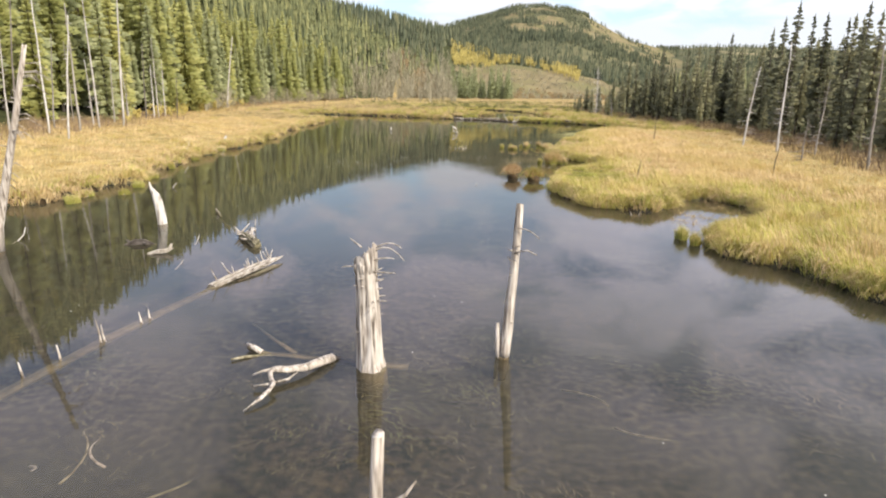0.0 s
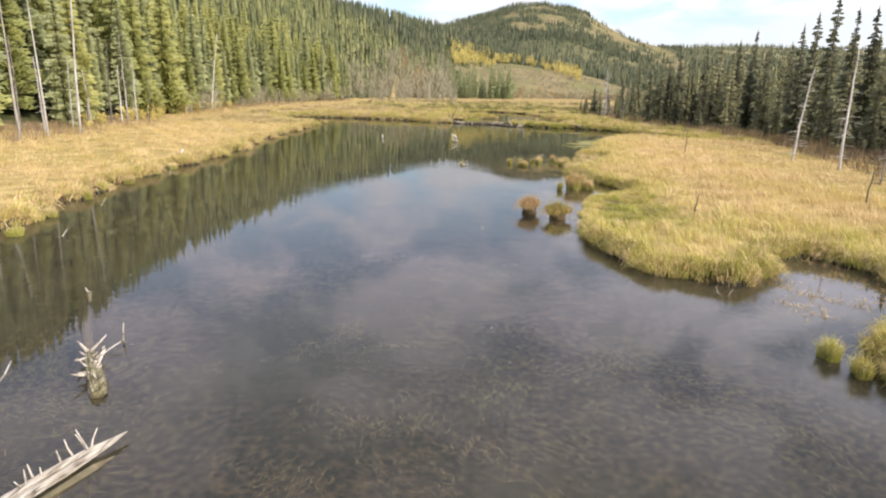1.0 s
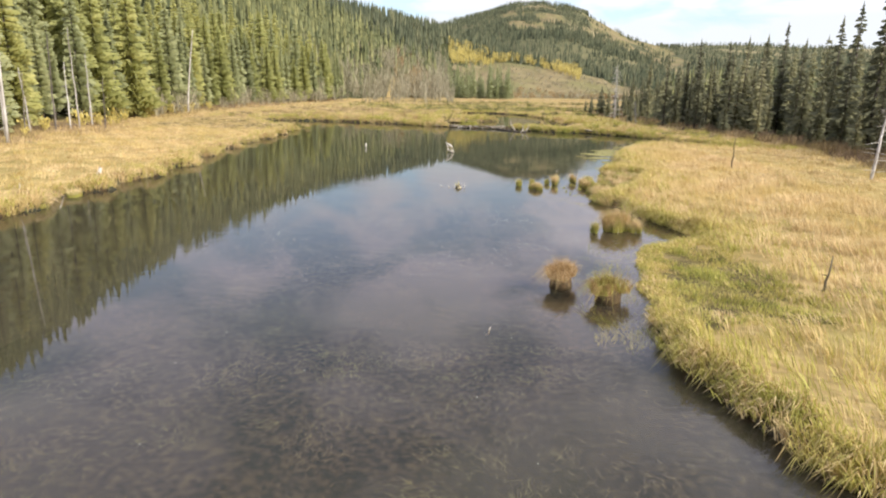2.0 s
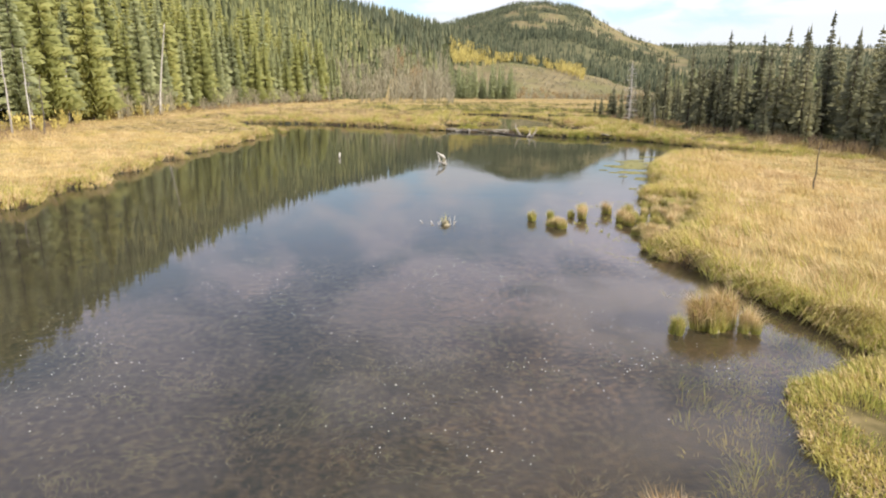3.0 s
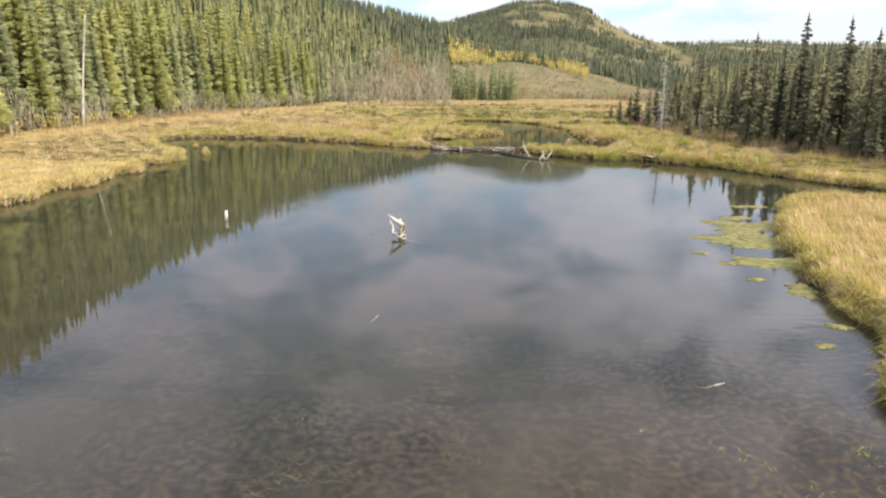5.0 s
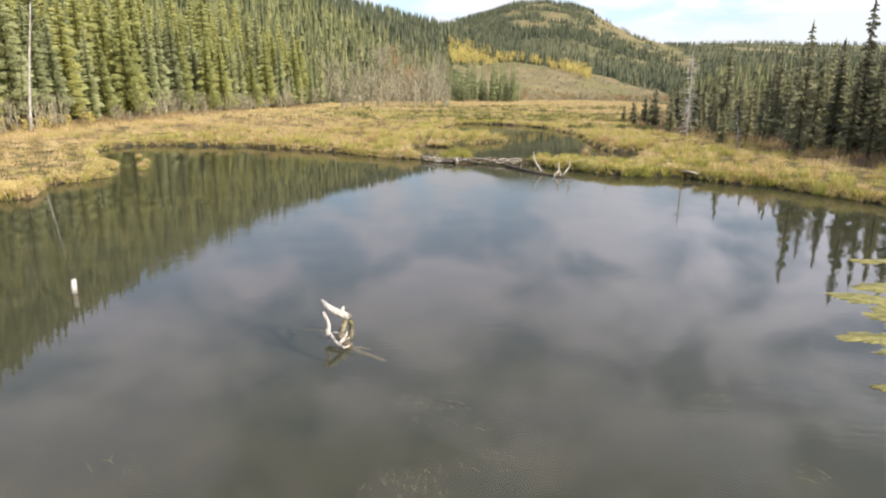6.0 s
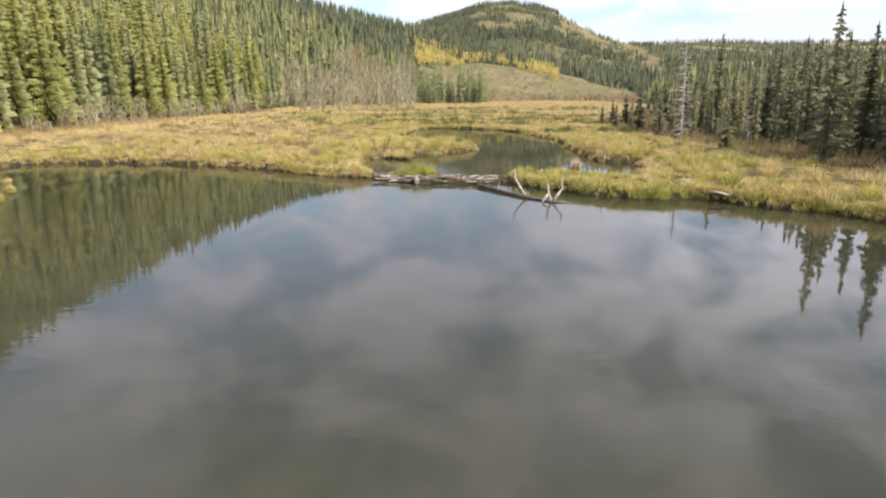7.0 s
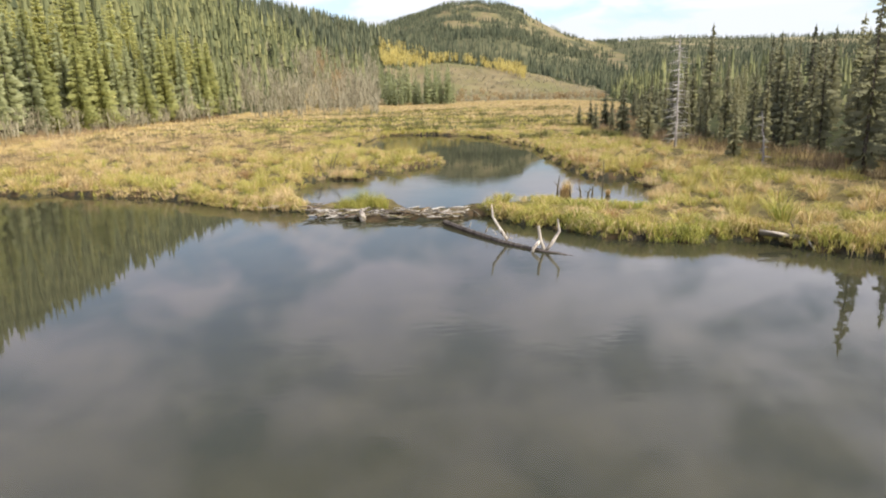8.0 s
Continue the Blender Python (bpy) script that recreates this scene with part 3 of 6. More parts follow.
gx = graded(-2600, 2600, 0.40, -28, 26)
gy = graded(-600, 3200, 0.40, 8, 122, 1.06)
GX, GY = np.meshgrid(gx, gy)
GZ = ground_height(GX, GY)
nx, ny = len(gx), len(gy)
idx = np.arange(nx * ny).reshape(ny, nx)
q00, q10, q01, q11 = idx[:-1, :-1].ravel(), idx[:-1, 1:].ravel(), idx[1:, :-1].ravel(), idx[1:, 1:].ravel()
g_tris = np.stack([np.stack([q00, q10, q11], 1), np.stack([q00, q11, q01], 1)], 1).reshape(-1, 3)
cx, cy = ((GX[:-1, :-1] + GX[1:, 1:]) / 2).ravel(), ((GY[:-1, :-1] + GY[1:, 1:]) / 2).ravel()
cz = ((GZ[:-1, :-1] + GZ[1:, 1:]) / 2).ravel()
c_d = shore(cx, cy)
c_az = np.degrees(np.arctan2(cx - 2, cy - 30)); c_r = np.hypot(cx - 2, cy - 30)


def clearing(x, y):
    """Where the slopes carry grass instead of trees."""
    az = np.degrees(np.arctan2(x - 2, y - 30)); r = np.hypot(x - 2, y - 30)
    spur = (az > -1.8 + 1.2 * wave(x, y, 60)) & (az < 14.5) & (r > 330) & (r < 520 + 25 * wave(x, y, 90))
    el = np.degrees(np.arctan2(hill_height(x, y) - 4, r))
    bald = (az > 8.6) & (az < 16.8) & (r > 760) & (np.abs(el + 0.3 - (5.45 - 0.44 * (az - 9.6)) - 0.2 * wave(x, y, 170)) < 0.7 + 0.2 * wave(x, y, 110)) & (wave(x, y, 60) > -0.55)
    crown = (az > 1.0) & (az < 9.5) & (r > 1080) & (r < 1470) & (wave(x + 40, y, 120) + 0.8 * wave(x, y, 41) > 0.08)
    return spur | bald | crown


wood = ((cx < left_edge(cy) - 1.5) | (cx > right_edge(cy) + 1.5) | (c_r > 370)) & ~clearing(cx, cy)
mi = np.where(c_d < 0.0, 0, np.where(c_d < np.where(cy > 100, 0.08, 0.3), 1, np.where(c_r > 330, 4, np.where((cy > 86) & (cy < 420) & (cx > left_edge(cy) + 6), 7, 2))))
mi = np.where(wood & (c_d > 1), 3, mi)
mi = np.where(c_r > 620, np.where(clearing(cx, cy), 4, 5), mi)
mi = np.where((c_d < -0.8) & ((cy > 63 + 1.5 * wave(cx, cy, 5)) | (cx < -7 + wave(cx, cy, 4))), 6, mi)
mi = np.where((c_d > 0) & (((cx - 6.1) / 1.9) ** 2 + ((cy - 39.8) / 3.6) ** 2 < 1 + 0.45 * wave(cx, cy, 2.2)), 7, mi)
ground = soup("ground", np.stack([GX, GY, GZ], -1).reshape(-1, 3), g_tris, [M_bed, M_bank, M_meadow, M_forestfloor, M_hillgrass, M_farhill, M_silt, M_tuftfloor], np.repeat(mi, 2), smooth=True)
tagged(ground, "golden sedge meadow, peat banks and wooded hills round the pond", "ground", kind="structure")

bm = bmesh.new()
bm.faces.new([bm.verts.new(p) for p in ((-60, -60, 0), (60, -60, 0), (60, 215, 0), (-60, 215, 0))])
water = part("water", bm, M_water, smooth=False)
water.visible_shadow = False
tagged(water, "still dark beaver pond water mirroring sky and trees", "water", kind="structure")


# ---------------------------------------------------------------- spruces
def spruce_mesh(seed, height, radius, whorls, per, bare=0.06, ragged=0.25, fine=True, gap=0.08, least=0.16):
    """Crown triangles and a trunk for one spruce."""
    r = random.Random(seed)
    v, f = [], []
    for w in range(whorls):
        s = (w + r.uniform(-0.3, 0.3)) / whorls
        z = height * (bare + (1 - bare) * max(s, 0) ** 0.92)
        reach = radius * ((1 - s) ** 0.75) * r.uniform(0.72, 1.06) * (0.55 + 0.45 * min(1, s * 6 + 0.35)) + least
        for k in range(per):
            if r.random() < gap:
                continue
            a = 6.283 * (k + r.random()) / per
            L = reach * r.uniform(1 - ragged, 1 + 0.7 * ragged) * (1.3 if r.random() < 0.15 else 1.0)
            ca, sa = math.cos(a), math.sin(a)
            droop = r.uniform(0.12, 0.36) * (1 - 0.85 * s)
            z0 = z + r.uniform(-0.3, 0.3) * height / whorls
            fat = 0.06 if height > 12 else 0.02
            wd = (0.17 if fine else 0.4) * L + fat

            def at(t, side=0.0, dz=0.0):
                return (ca * L * t - sa * side, sa * L * t + ca * side, z0 - droop * L * t + 0.20 * droop * L * t * t * 2 + dz)
            b = len(v)
            v += [at(0, 0, 0.08), at(0.45, -wd * 0.6, -fat * 0.5 - 0.10 * L), at(1.0, 0, 0.05 * L), at(0.45, wd * 0.6, -fat * 0.5 - 0.10 * L)]
            f += [(b, b + 1, b + 2), (b, b + 2, b + 3)]
            for t in ((0.35, 0.6, 0.82) if fine else (0.55,)):
                for sd in (-1, 1):
                    b = len(v)
                    q = r.uniform(0.7, 1.2) * wd * (1.15 - t * 0.6)
                    v += [at(t, 0, 0.05), at(t + 0.2, sd * q * 1.0, -0.12 * L - fat * 0.6), at(t - 0.14, sd * q * 0.8, -0.22 * L - fat * 0.8)]
                    f.append((b, b + 1, b + 2))
    b = len(v)
    v += [(0.10, 0, height * 0.94), (-0.05, 0.09, height * 0.94), (-0.05, -0.09, height * 0.94), (0, 0, height * 1.03)]
    f += [(b, b + 1, b + 3), (b + 1, b + 2, b + 3), (b + 2, b, b + 3)]
    return v, f


def spruce(seed, height, radius, whorls, per, mat, label, bare=0.06, ragged=0.25, gap=0.08, least=0.16):
    e = empty("spruce", 0, 0, 0, label, "tree", "spruces round the pond")
    v, f = spruce_mesh(seed, height, radius, whorls, per, bare, ragged, True, gap, least)
    soup("crown", v, f, [mat], parent=e)
    bm = bmesh.new()
    tube(bm, [(0, 0, -0.3), (0, 0, height * 0.3), (0, 0, height * 0.97)], [height * 0.015, height * 0.011, 0.02], 6)
    part("trunk", bm, M_bark, e)
    return e


def put_tree(src, x, y, s, sz, rng, sink=0.05):
    z = float(ground_height(np.array([x]), np.array([y]))[0]) - sink
    m = Matrix.Translation((x, y, z)) @ Matrix.Rotation(rng.uniform(0, 6.28), 4, 'Z') @ Matrix.Rotation(rng.gauss(0, 0.014), 4, 'X') @ Matrix.Diagonal((s, s, s * sz, 1))
    return copy_thing(src, m)


def joined_spruces(name, spots, height, radius, mat, label, seed, whorls=22, per=6, fine=True):
    """The ranks behind the forest edge, in one mesh."""
    kinds = [spruce_mesh(seed + k, height, radius, whorls, per, fine=fine) for k in range(4)]
    kinds = [(np.array(v), np.array(f)) for v, f in kinds]
    r = random.Random(seed)
    V, F, off = [], [], 0
    zs = ground_height(np.array([p[0] for p in spots]), np.array([p[1] for p in spots]))
    for (x, y, s, sz), z in zip(spots, zs):
        v, f = r.choice(kinds)
        a = r.uniform(0, 6.28)
        c, d = math.cos(a) * s, math.sin(a) * s
        V.append(np.stack([x + v[:, 0] * c - v[:, 1] * d, y + v[:, 0] * d + v[:, 1] * c, z + v[:, 2] * s * sz], 1))
        F.append(f + off)
        off += len(v)
    return tagged(soup(name, np.concatenate(V), np.concatenate(F), [mat]), label, "forest", kind="stuff")


rng = random.Random(11)
left_kinds = [spruce(30 + k, 16.0, (1.7, 2.3, 1.9, 2.6, 1.4)[k], 34, 15, M_needle if k % 2 else M_needle_blue, "tall dense green spruce at the edge of the forest", (0.05, 0.08, 0.12, 0.06, 0.18)[k], 0.5, 0.12) for k in range(5)]
for src in left_kinds:
    src.location = (-64 - rng.uniform(0, 6), 70 + rng.uniform(0, 30), 4.0)
spots = []
for row in range(5):
    y = 12.0 + row
    while y < 250:
        x = float(left_edge(y)) - 1.0 - row * 3.4 + rng.uniform(-1.3, 1.3)
        s, sz = rng.uniform(0.55, 1.12) * (0.88 if row == 0 else 1.05), rng.uniform(0.98, 1.16)
        thin = row == 0 and y < 70 and rng.random() < 0.4
        if row < 2 and not thin:
            put_tree(rng.choice(left_kinds), x, y, s, sz, rng)
        elif not thin:
            spots.append((x, y, s, sz))
        y += rng.uniform(2.4, 4.3) * (1 if y < 170 else 1.3)
joined_spruces("spruce_forest", spots, 16.0, 1.9, M_needle, "close ranks of green spruce behind the forest edge", 70, 32, 8, False)
RIGHT_TALL = [(26.0, 102.9, 10.0), (29.4, 102.9, 9.9), (26.7, 94.8, 8.4), (28.0, 94.9, 9.8), (31.2, 98.1, 10.3), (28.4, 91.4, 8.5), (27.3, 101.6, 7.8), (32.6, 96.8, 11.3), (31.5, 90.0, 9.3),
              (32.7, 101.9, 10.4), (35.5, 91.8, 11.5), (35.5, 88.6, 12.4), (33.1, 80.6, 13.1), (32.4, 75.8, 11.2), (31.3, 71.0, 10.8), (31.4, 67.8, 10.0), (30.1, 64.6, 9.9), (29.4, 61.4, 10.4),
              (28.6, 58.2, 9.4), (27.6, 131.7, 9.6), (31.0, 128.1, 8.2), (30.2, 125.1, 8.3), (30.1, 122.1, 7.3), (29.8, 120.4, 8.3), (32.1, 123.2, 8.1), (28.7, 116.2, 7.8), (27.4, 114.6, 7.1),
              (22.6, 103.5, 8.8), (24.6, 105.8, 7.5), (25.2, 104.4, 7.7), (25.0, 99.6, 7.7), (24.6, 113.7, 4.4), (25.4, 108.3, 5.7), (26.6, 121.7, 5.7)]
right_kinds = [spruce(50 + k, 8.4, (0.72, 0.86, 1.0, 1.15, 0.8)[k], 44, 9, M_needle_dark, "dark narrow spruce at the edge of the meadow", (0.10, 0.05, 0.06, 0.04, 0.16)[k], 0.75, 0.3, 0.05) for k in range(5)]
for src in right_kinds:
    src.location = (66 + rng.uniform(0, 6), 60 + rng.uniform(0, 40), 0.5)


def right_trees(y):
    """The edge of the standing trees, behind the belt of brush."""
    return np.interp(y, [0, 40, 60, 75, 90, 100, 112, 120, 132, 150, 170, 185, 217, 330], [22, 24.5, 26, 27.5, 25.5, 24.4, 23.6, 22.6, 22.2, 24.5, 32, 38, 47, 72])


spots = []
for row in range(8):
    y = 34.0 + row * 0.6
    while y < 215:
        x = float(right_trees(y)) + row * 2.6 + rng.uniform(-1.1, 1.1)
        grow = (0.62, 0.8, 0.92, 1.0, 1.05, 1.08, 1.1, 1.1, 1.1)[row] * rng.uniform(0.42, 1.08)
        s = grow * (1.0 if y < 112 else 0.86 if y < 135 else 0.62)
        if row < 3:
            put_tree(rng.choice(right_kinds), x, y, s, rng.uniform(0.92, 1.18), rng)
        else:
            spots.append((x, y, s, rng.uniform(0.92, 1.18)))
        y += rng.uniform(1.8, 5.2) * (1.4 if row < 1 else 1) * (1 if y < 112 else 1.25)
for x, y, h in RIGHT_TALL:
    put_tree(right_kinds[rng.choice((0, 1, 1, 4))], x, y, h / 8.4 * 0.9, 1.08, rng)
for x, y, h in [(20.6, 112.0, 3.3), (20.9, 151.5, 2.6), (21.6, 149.0, 3.4), (20.2, 141.5, 3.0), (21.2, 139.0, 2.4), (20.5, 133.2, 5.2), (21.4, 131.0, 3.4), (22.4, 146.0, 4.2), (20.3, 126.0, 4.6), (21.0, 122.5, 3.6)]:
    put_tree(right_kinds[3], x, y, h / 8.4, 0.95, rng)
joined_spruces("spruce_forest", spots, 8.4, 0.9, M_needle_dark, "dark ranks of spruce behind the meadow's edge", 80, 26, 7, False)


# ---------------------------------------------------------------- far woods
def cone_trees(name, x, y, h, w, mat, label, seed, tiers=3, sides=5):
    """Many small ragged conifers in one mesh."""
    r = np.random.RandomState(seed)
    n = len(x)
    z = ground_height(x, y)
    V, T = [], []
    off = 0
    for k in range(tiers):
        lo, hi = k / tiers * 0.86, min(1.0, k / tiers * 0.86 + (0.6 if tiers < 5 else 0.34)) if k < tiers - 1 else 1.0
        rad = w * (1 - 0.86 * k / tiers)
        ph = r.uniform(0, 6.28, n)
        ring = []
        for s in range(sides):
            a = ph + s * 6.283 / sides
            rr = rad * r.uniform(0.42, 1.3, n)
            ring.append(np.stack([x + np.cos(a) * rr, y + np.sin(a) * rr, z + h * (lo + r.uniform(-0.03, 0.05, n))], 1))
        apex = np.stack([x + r.uniform(-0.1, 0.1, n) * w, y, z + h * hi], 1)
        V.append(np.stack(ring + [apex], 1).reshape(-1, 3))
        base = off + np.arange(n)[:, None] * (sides + 1)
        for s in range(sides):
            T.append(np.concatenate([base + s, base + (s + 1) % sides, base + sides], 1))
        off += n * (sides + 1)
    ob = soup(name, np.concatenate(V), np.concatenate(T), [mat])
    return tagged(ob, label, "forest", kind="stuff")


r = np.random.RandomState(5)
N = 44000
az = r.uniform(-56, 42, N); rr = np.exp(r.uniform(np.log(60), np.log(1650), N))
az = np.where(rr > 430, -26 + (az + 56) * 0.66, az)
tx, ty = 2 + rr * np.sin(np.radians(az)), 30 + rr * np.cos(np.radians(az))
toe = np.interp(az, [-56, -40, -20, -10, -4, 4, 12, 42], [60, 55, 110, 235, 360, 400, 440, 440])
behind = np.where(tx < 0, (tx < left_edge(ty) - np.where(ty > 215, 4, 21)) & (ty < 340), (tx > right_edge(ty) + np.where(ty < 170, 30, 14)))
ok = (behind | ((rr > toe + 25) & (ty > 330))) & ~clearing(tx, ty)
ok &= ~((az > -13) & (az < -2.5) & (rr > 190) & ((hill_height(tx, ty) - 4) / rr < 0.05) & (r.uniform(0, 1, N) < 0.5)) & ~((az > -4) & (az < 12) & (rr > 325) & (rr < 535))
ok &= ~((az > -9) & (az < 11.5) & (rr < 325))
mid = ok & (rr < 430) & (r.uniform(0, 1, N) < np.where(az < 0, 0.62, 0.45))
mx, my = tx[mid], ty[mid]
mh = r.uniform(8.5, 16, len(mx)) * np.where(mx > 0, np.where(my > 250, 0.9, 0.5), 1.0) * r.uniform(0.7, 1.1, len(mx))
cone_trees("hillside_spruces", mx, my, mh, mh * r.uniform(0.095, 0.15, len(mx)), M_woods, "spruce forest climbing the slopes behind the pond", 90, 5, 5)
q = random.Random(9)
spots = []
for k in range(74):
    a, d = radians(q.uniform(-2.6, 2.5)), q.uniform(300, 365)
    spots.append((2 + d * math.sin(a), 30 + d * math.cos(a), q.uniform(0.35, 1.15), q.uniform(0.95, 1.15)))
for k in range(46):
    a, d = radians(q.uniform(-8.5, -2.4)), q.uniform(290, 430)
    spots.append((2 + d * math.sin(a), 30 + d * math.cos(a), q.uniform(0.25, 0.85), q.uniform(0.95, 1.15)))
joined_spruces("spruce_stand", spots, 16.0, 2.3, M_needle_blue, "stand of dark green spruce at the foot of the spur", 96, 22, 7, False)
far = ok & (rr >= 430)
extra = np.random.RandomState(19)
a, d = np.radians(extra.uniform(-5, 16, 9000)), extra.uniform(1000, 1500, 9000)
px, py = 2 + d * np.sin(a), 30 + d * np.cos(a)
open_ground = clearing(px, py)
tx, ty, rr, far = np.append(tx, px), np.append(ty, py), np.append(rr, d), np.append(far, ~open_ground)
hh = r.uniform(6.5, 13, far.sum()) * np.where(rr[far] > 1100, 0.75, 1.0)
cone_trees("far_woods", tx[far], ty[far], hh, hh * r.uniform(0.11, 0.17, len(hh)), M_hazewoods, "distant conifer forest covering the hills", 8, 2)


def brush_trees(name, x, y, h, mat, label, seed, twigs=26, spread=0.22, width=0.10):
    """Far broad-leaved trees as bundles of twigs or leaf sprays."""
    r = np.random.RandomState(seed)
    n = len(x)
    z = ground_height(x, y)
    k = r.randint(0, n, n * twigs)
    t = r.uniform(0.1, 0.85, len(k))
    a = r.uniform(0, 6.28, len(k)); q = r.uniform(0, 1, len(k)) ** 0.6 * spread * h[k] * (0.35 + t) * 0.8
    pos = np.stack([x[k] + np.cos(a) * q, y[k] + np.sin(a) * q, z[k] + h[k] * t], 1)
    ln = np.stack([np.cos(a), np.sin(a)], 1) * r.uniform(0.1, 0.8, len(k))[:, None]
    v, f = blades_arrays(pos, h[k] * r.uniform(0.10, 0.28, len(k)), width * r.uniform(0.5, 1.4, len(k)), ln, seed)
    v2, f2 = blades_arrays(np.stack([x, y, z], 1), h, np.full(n, 0.09), r.uniform(-0.06, 0.06, (n, 2)), seed + 1)
    ob = soup(name, np.concatenate([v, v2]), np.concatenate([f, f2 + len(v)]), [mat])
    return tagged(ob, label, "trees", kind="stuff")


def stand(n, az0, az1, r0, r1, seed):
    q = np.random.RandomState(seed)
    a, d = np.radians(q.uniform(az0, az1, n)), q.uniform(r0, r1, n)
    return 2 + d * np.sin(a), 30 + d * np.cos(a), q


x, y, q = stand(480, -16, -3.0, 175, 530, 21)
keep = (x > left_edge(y) - 75) & (x > -60 - 0.25 * (y - 200)) & ((hill_height(x, y) - 4) / np.hypot(x - 2, y - 30) < 0.05)
x, y = x[keep], y[keep]
brush_trees("bare_aspens", x, y, q.uniform(3, 10, len(x)) * np.where(y < 260, 0.75, 1.15), M_bare, "grey leafless aspens below the conifer slope", 31, 46, 0.24, 0.05)
x, y, q = stand(400, -13, -3.4, 240, 460, 26)
keep = (hill_height(x, y) - 4) / np.hypot(x - 2, y - 30) < 0.035 + 0.012 * wave(x, y, 60)
x, y = x[keep], y[keep]
brush_trees("bare_aspens", x, y, q.uniform(7, 14, len(x)), M_bare, "tall grey leafless aspens on the slope among conifers", 36, 40, 0.2, 0.07)
q = np.random.RandomState(27)
y = q.uniform(100, 215, 170)
x = left_edge(y) + q.uniform(-1.5, 4.5, 170) * q.uniform(0.2, 1, 170)
brush_trees("grey_bushes", x, y, q.uniform(1.2, 4.2, len(x)), M_bare, "grey leafless bushes along the foot of the forest", 37, 50, 0.34, 0.03)
y = q.uniform(70, 135, 34)
x = left_edge(y) + q.uniform(-0.5, 3.0, 34)
brush_trees("yellow_bushes", x, y, q.uniform(0.7, 1.7, len(x)), M_aspen, "small yellow autumn bushes before the forest", 38, 60, 0.45, 0.06)
x, y, q = stand(150, -8.0, -4.8, 290, 400, 22)
brush_trees("orange_aspens", x, y, q.uniform(3, 9, len(x)), M_orange, "orange autumn aspens at the hill foot", 32, 40, 0.26, 0.13)
x, y, q = stand(1500, -3.2, 8.2, 440, 575, 23)
keep = np.hypot(x - 2, y - 30) > 545 - 12 * np.abs(np.degrees(np.arctan2(x - 2, y - 30)) - 3)
brush_trees("yellow_aspens", x[keep], y[keep], q.uniform(2.5, 8, keep.sum()), M_aspen, "band of yellow autumn aspens on the hillside", 33, 36, 0.3, 0.13)
x, y, q = stand(700, -3, 13.5, 350, 520, 24)
brush_trees("hillside_shrubs", x, y, q.uniform(0.7, 4.0, len(x)) * q.uniform(0.6, 1, len(x)), M_bare, "brown shrubs scattered over the grassy hillside", 34, 30, 0.5, 0.13)
x, y, q = stand(110, 1, 14, 340, 430, 28)
brush_trees("orange_bushes", x, y, q.uniform(1.2, 4.2, len(x)), M_orange, "rusty autumn bushes at the foot of the grassy hill", 39, 46, 0.45, 0.12)


# ---------------------------------------------------------------- sedge meadows
def meadow(name, x0, x1, y0, y1, per_m2, blades, mat_pick, h, w, label, seed, inland=(0.02, 99), lean=(0.0, 0.0), edges=None, shorten=None, plain=False, tufty=0.0, dome=0.16, fresh=None, uneven=0.2, arch=0.0):
    """Tufted sedge: clusters of blades on land. mat_pick(x, y, d, r) gives the share of each of the two colours."""
    r = np.random.RandomState(seed)
    n = int((x1 - x0) * (y1 - y0) * per_m2)
    x, y = r.uniform(x0, x1, n), r.uniform(y0, y1, n)
    d = shore(x, y)
    ok = (d > inland[0]) & (d < inland[1])
    if edges is not None:
        ok &= edges(x, y)
    if tufty:
        ok &= wave(x, y, 2.1) + 0.7 * wave(x + 7, y, 0.9) > -1.2 + tufty
    x, y, d = x[ok], y[ok], d[ok]
    n = len(x)
    size = (0.75 + 0.32 * wave(x, y, 1.9) + 0.16 * wave(x + 3, y, 0.8) + r.uniform(-uneven, uneven + 0.05, n)) * h * (1 + 0.7 * tufty * (wave(x, y, 2.1) + wave(x, y + 4, 1.05)))
    if shorten is not None:
        size = size * shorten(x, y)
    k = np.repeat(np.arange(n), blades)
    a = r.uniform(0, 6.28, len(k)); q = np.sqrt(r.uniform(0, 1, len(k))) * dome
    px, py = x[k] + np.cos(a) * q, y[k] + np.sin(a) * q
    pz = np.repeat(ground_height(x, y), blades) - 0.02
    swirl = np.stack([wave(px + 5, py, 3.1), wave(px, py + 9, 2.7)], 1) * 0.55
    ln = np.stack([np.cos(a), np.sin(a)], 1) * (r.uniform(0.05, 0.8 + 0.5 * arch, len(k)) * (0.3 + q / dome * (0.8 + 0.4 * arch)))[:, None] + swirl * (1 - 0.6 * arch) + np.array(lean)
    hh = np.maximum(size[k], 0.06) * r.uniform(0.6, 1.15, len(k)) * (1.1 - (0.35 + 0.3 * arch) * q / dome)
    ww = w * r.uniform(0.6, 1.3, len(k))
    pos = np.stack([px, py, pz], 1)
    pick = r.uniform(0, 1, n)[k] < mat_pick(x, y, d, r)[k]
    mats = [M_gold, M_green, M_fresh]
    pick = pick.astype(int)
    if fresh is not None:
        pick = np.where(r.uniform(0, 1, n)[k] < fresh(x, y, d)[k], 2, pick)
    v, f = blades_arrays(pos, hh, ww, ln, seed + 1, plain=plain)
    ob = soup(name, v, f, mats, np.repeat(pick, 1 if plain else 3))
    return tagged(ob, label, "grass", kind="stuff")


def right_mix(x, y, d, r):
    green = 1.0 - np.clip((d - 0.4) / np.where(y < 41, 4.6, 2.8), 0, 1)
    return np.clip(green * (0.7 + 0.4 * wave(x, y, 5)) + 0.04 + 0.12 * wave(x, y, 8), 0.02, 0.9) * np.where(y > 46, 0.55, 1.0)


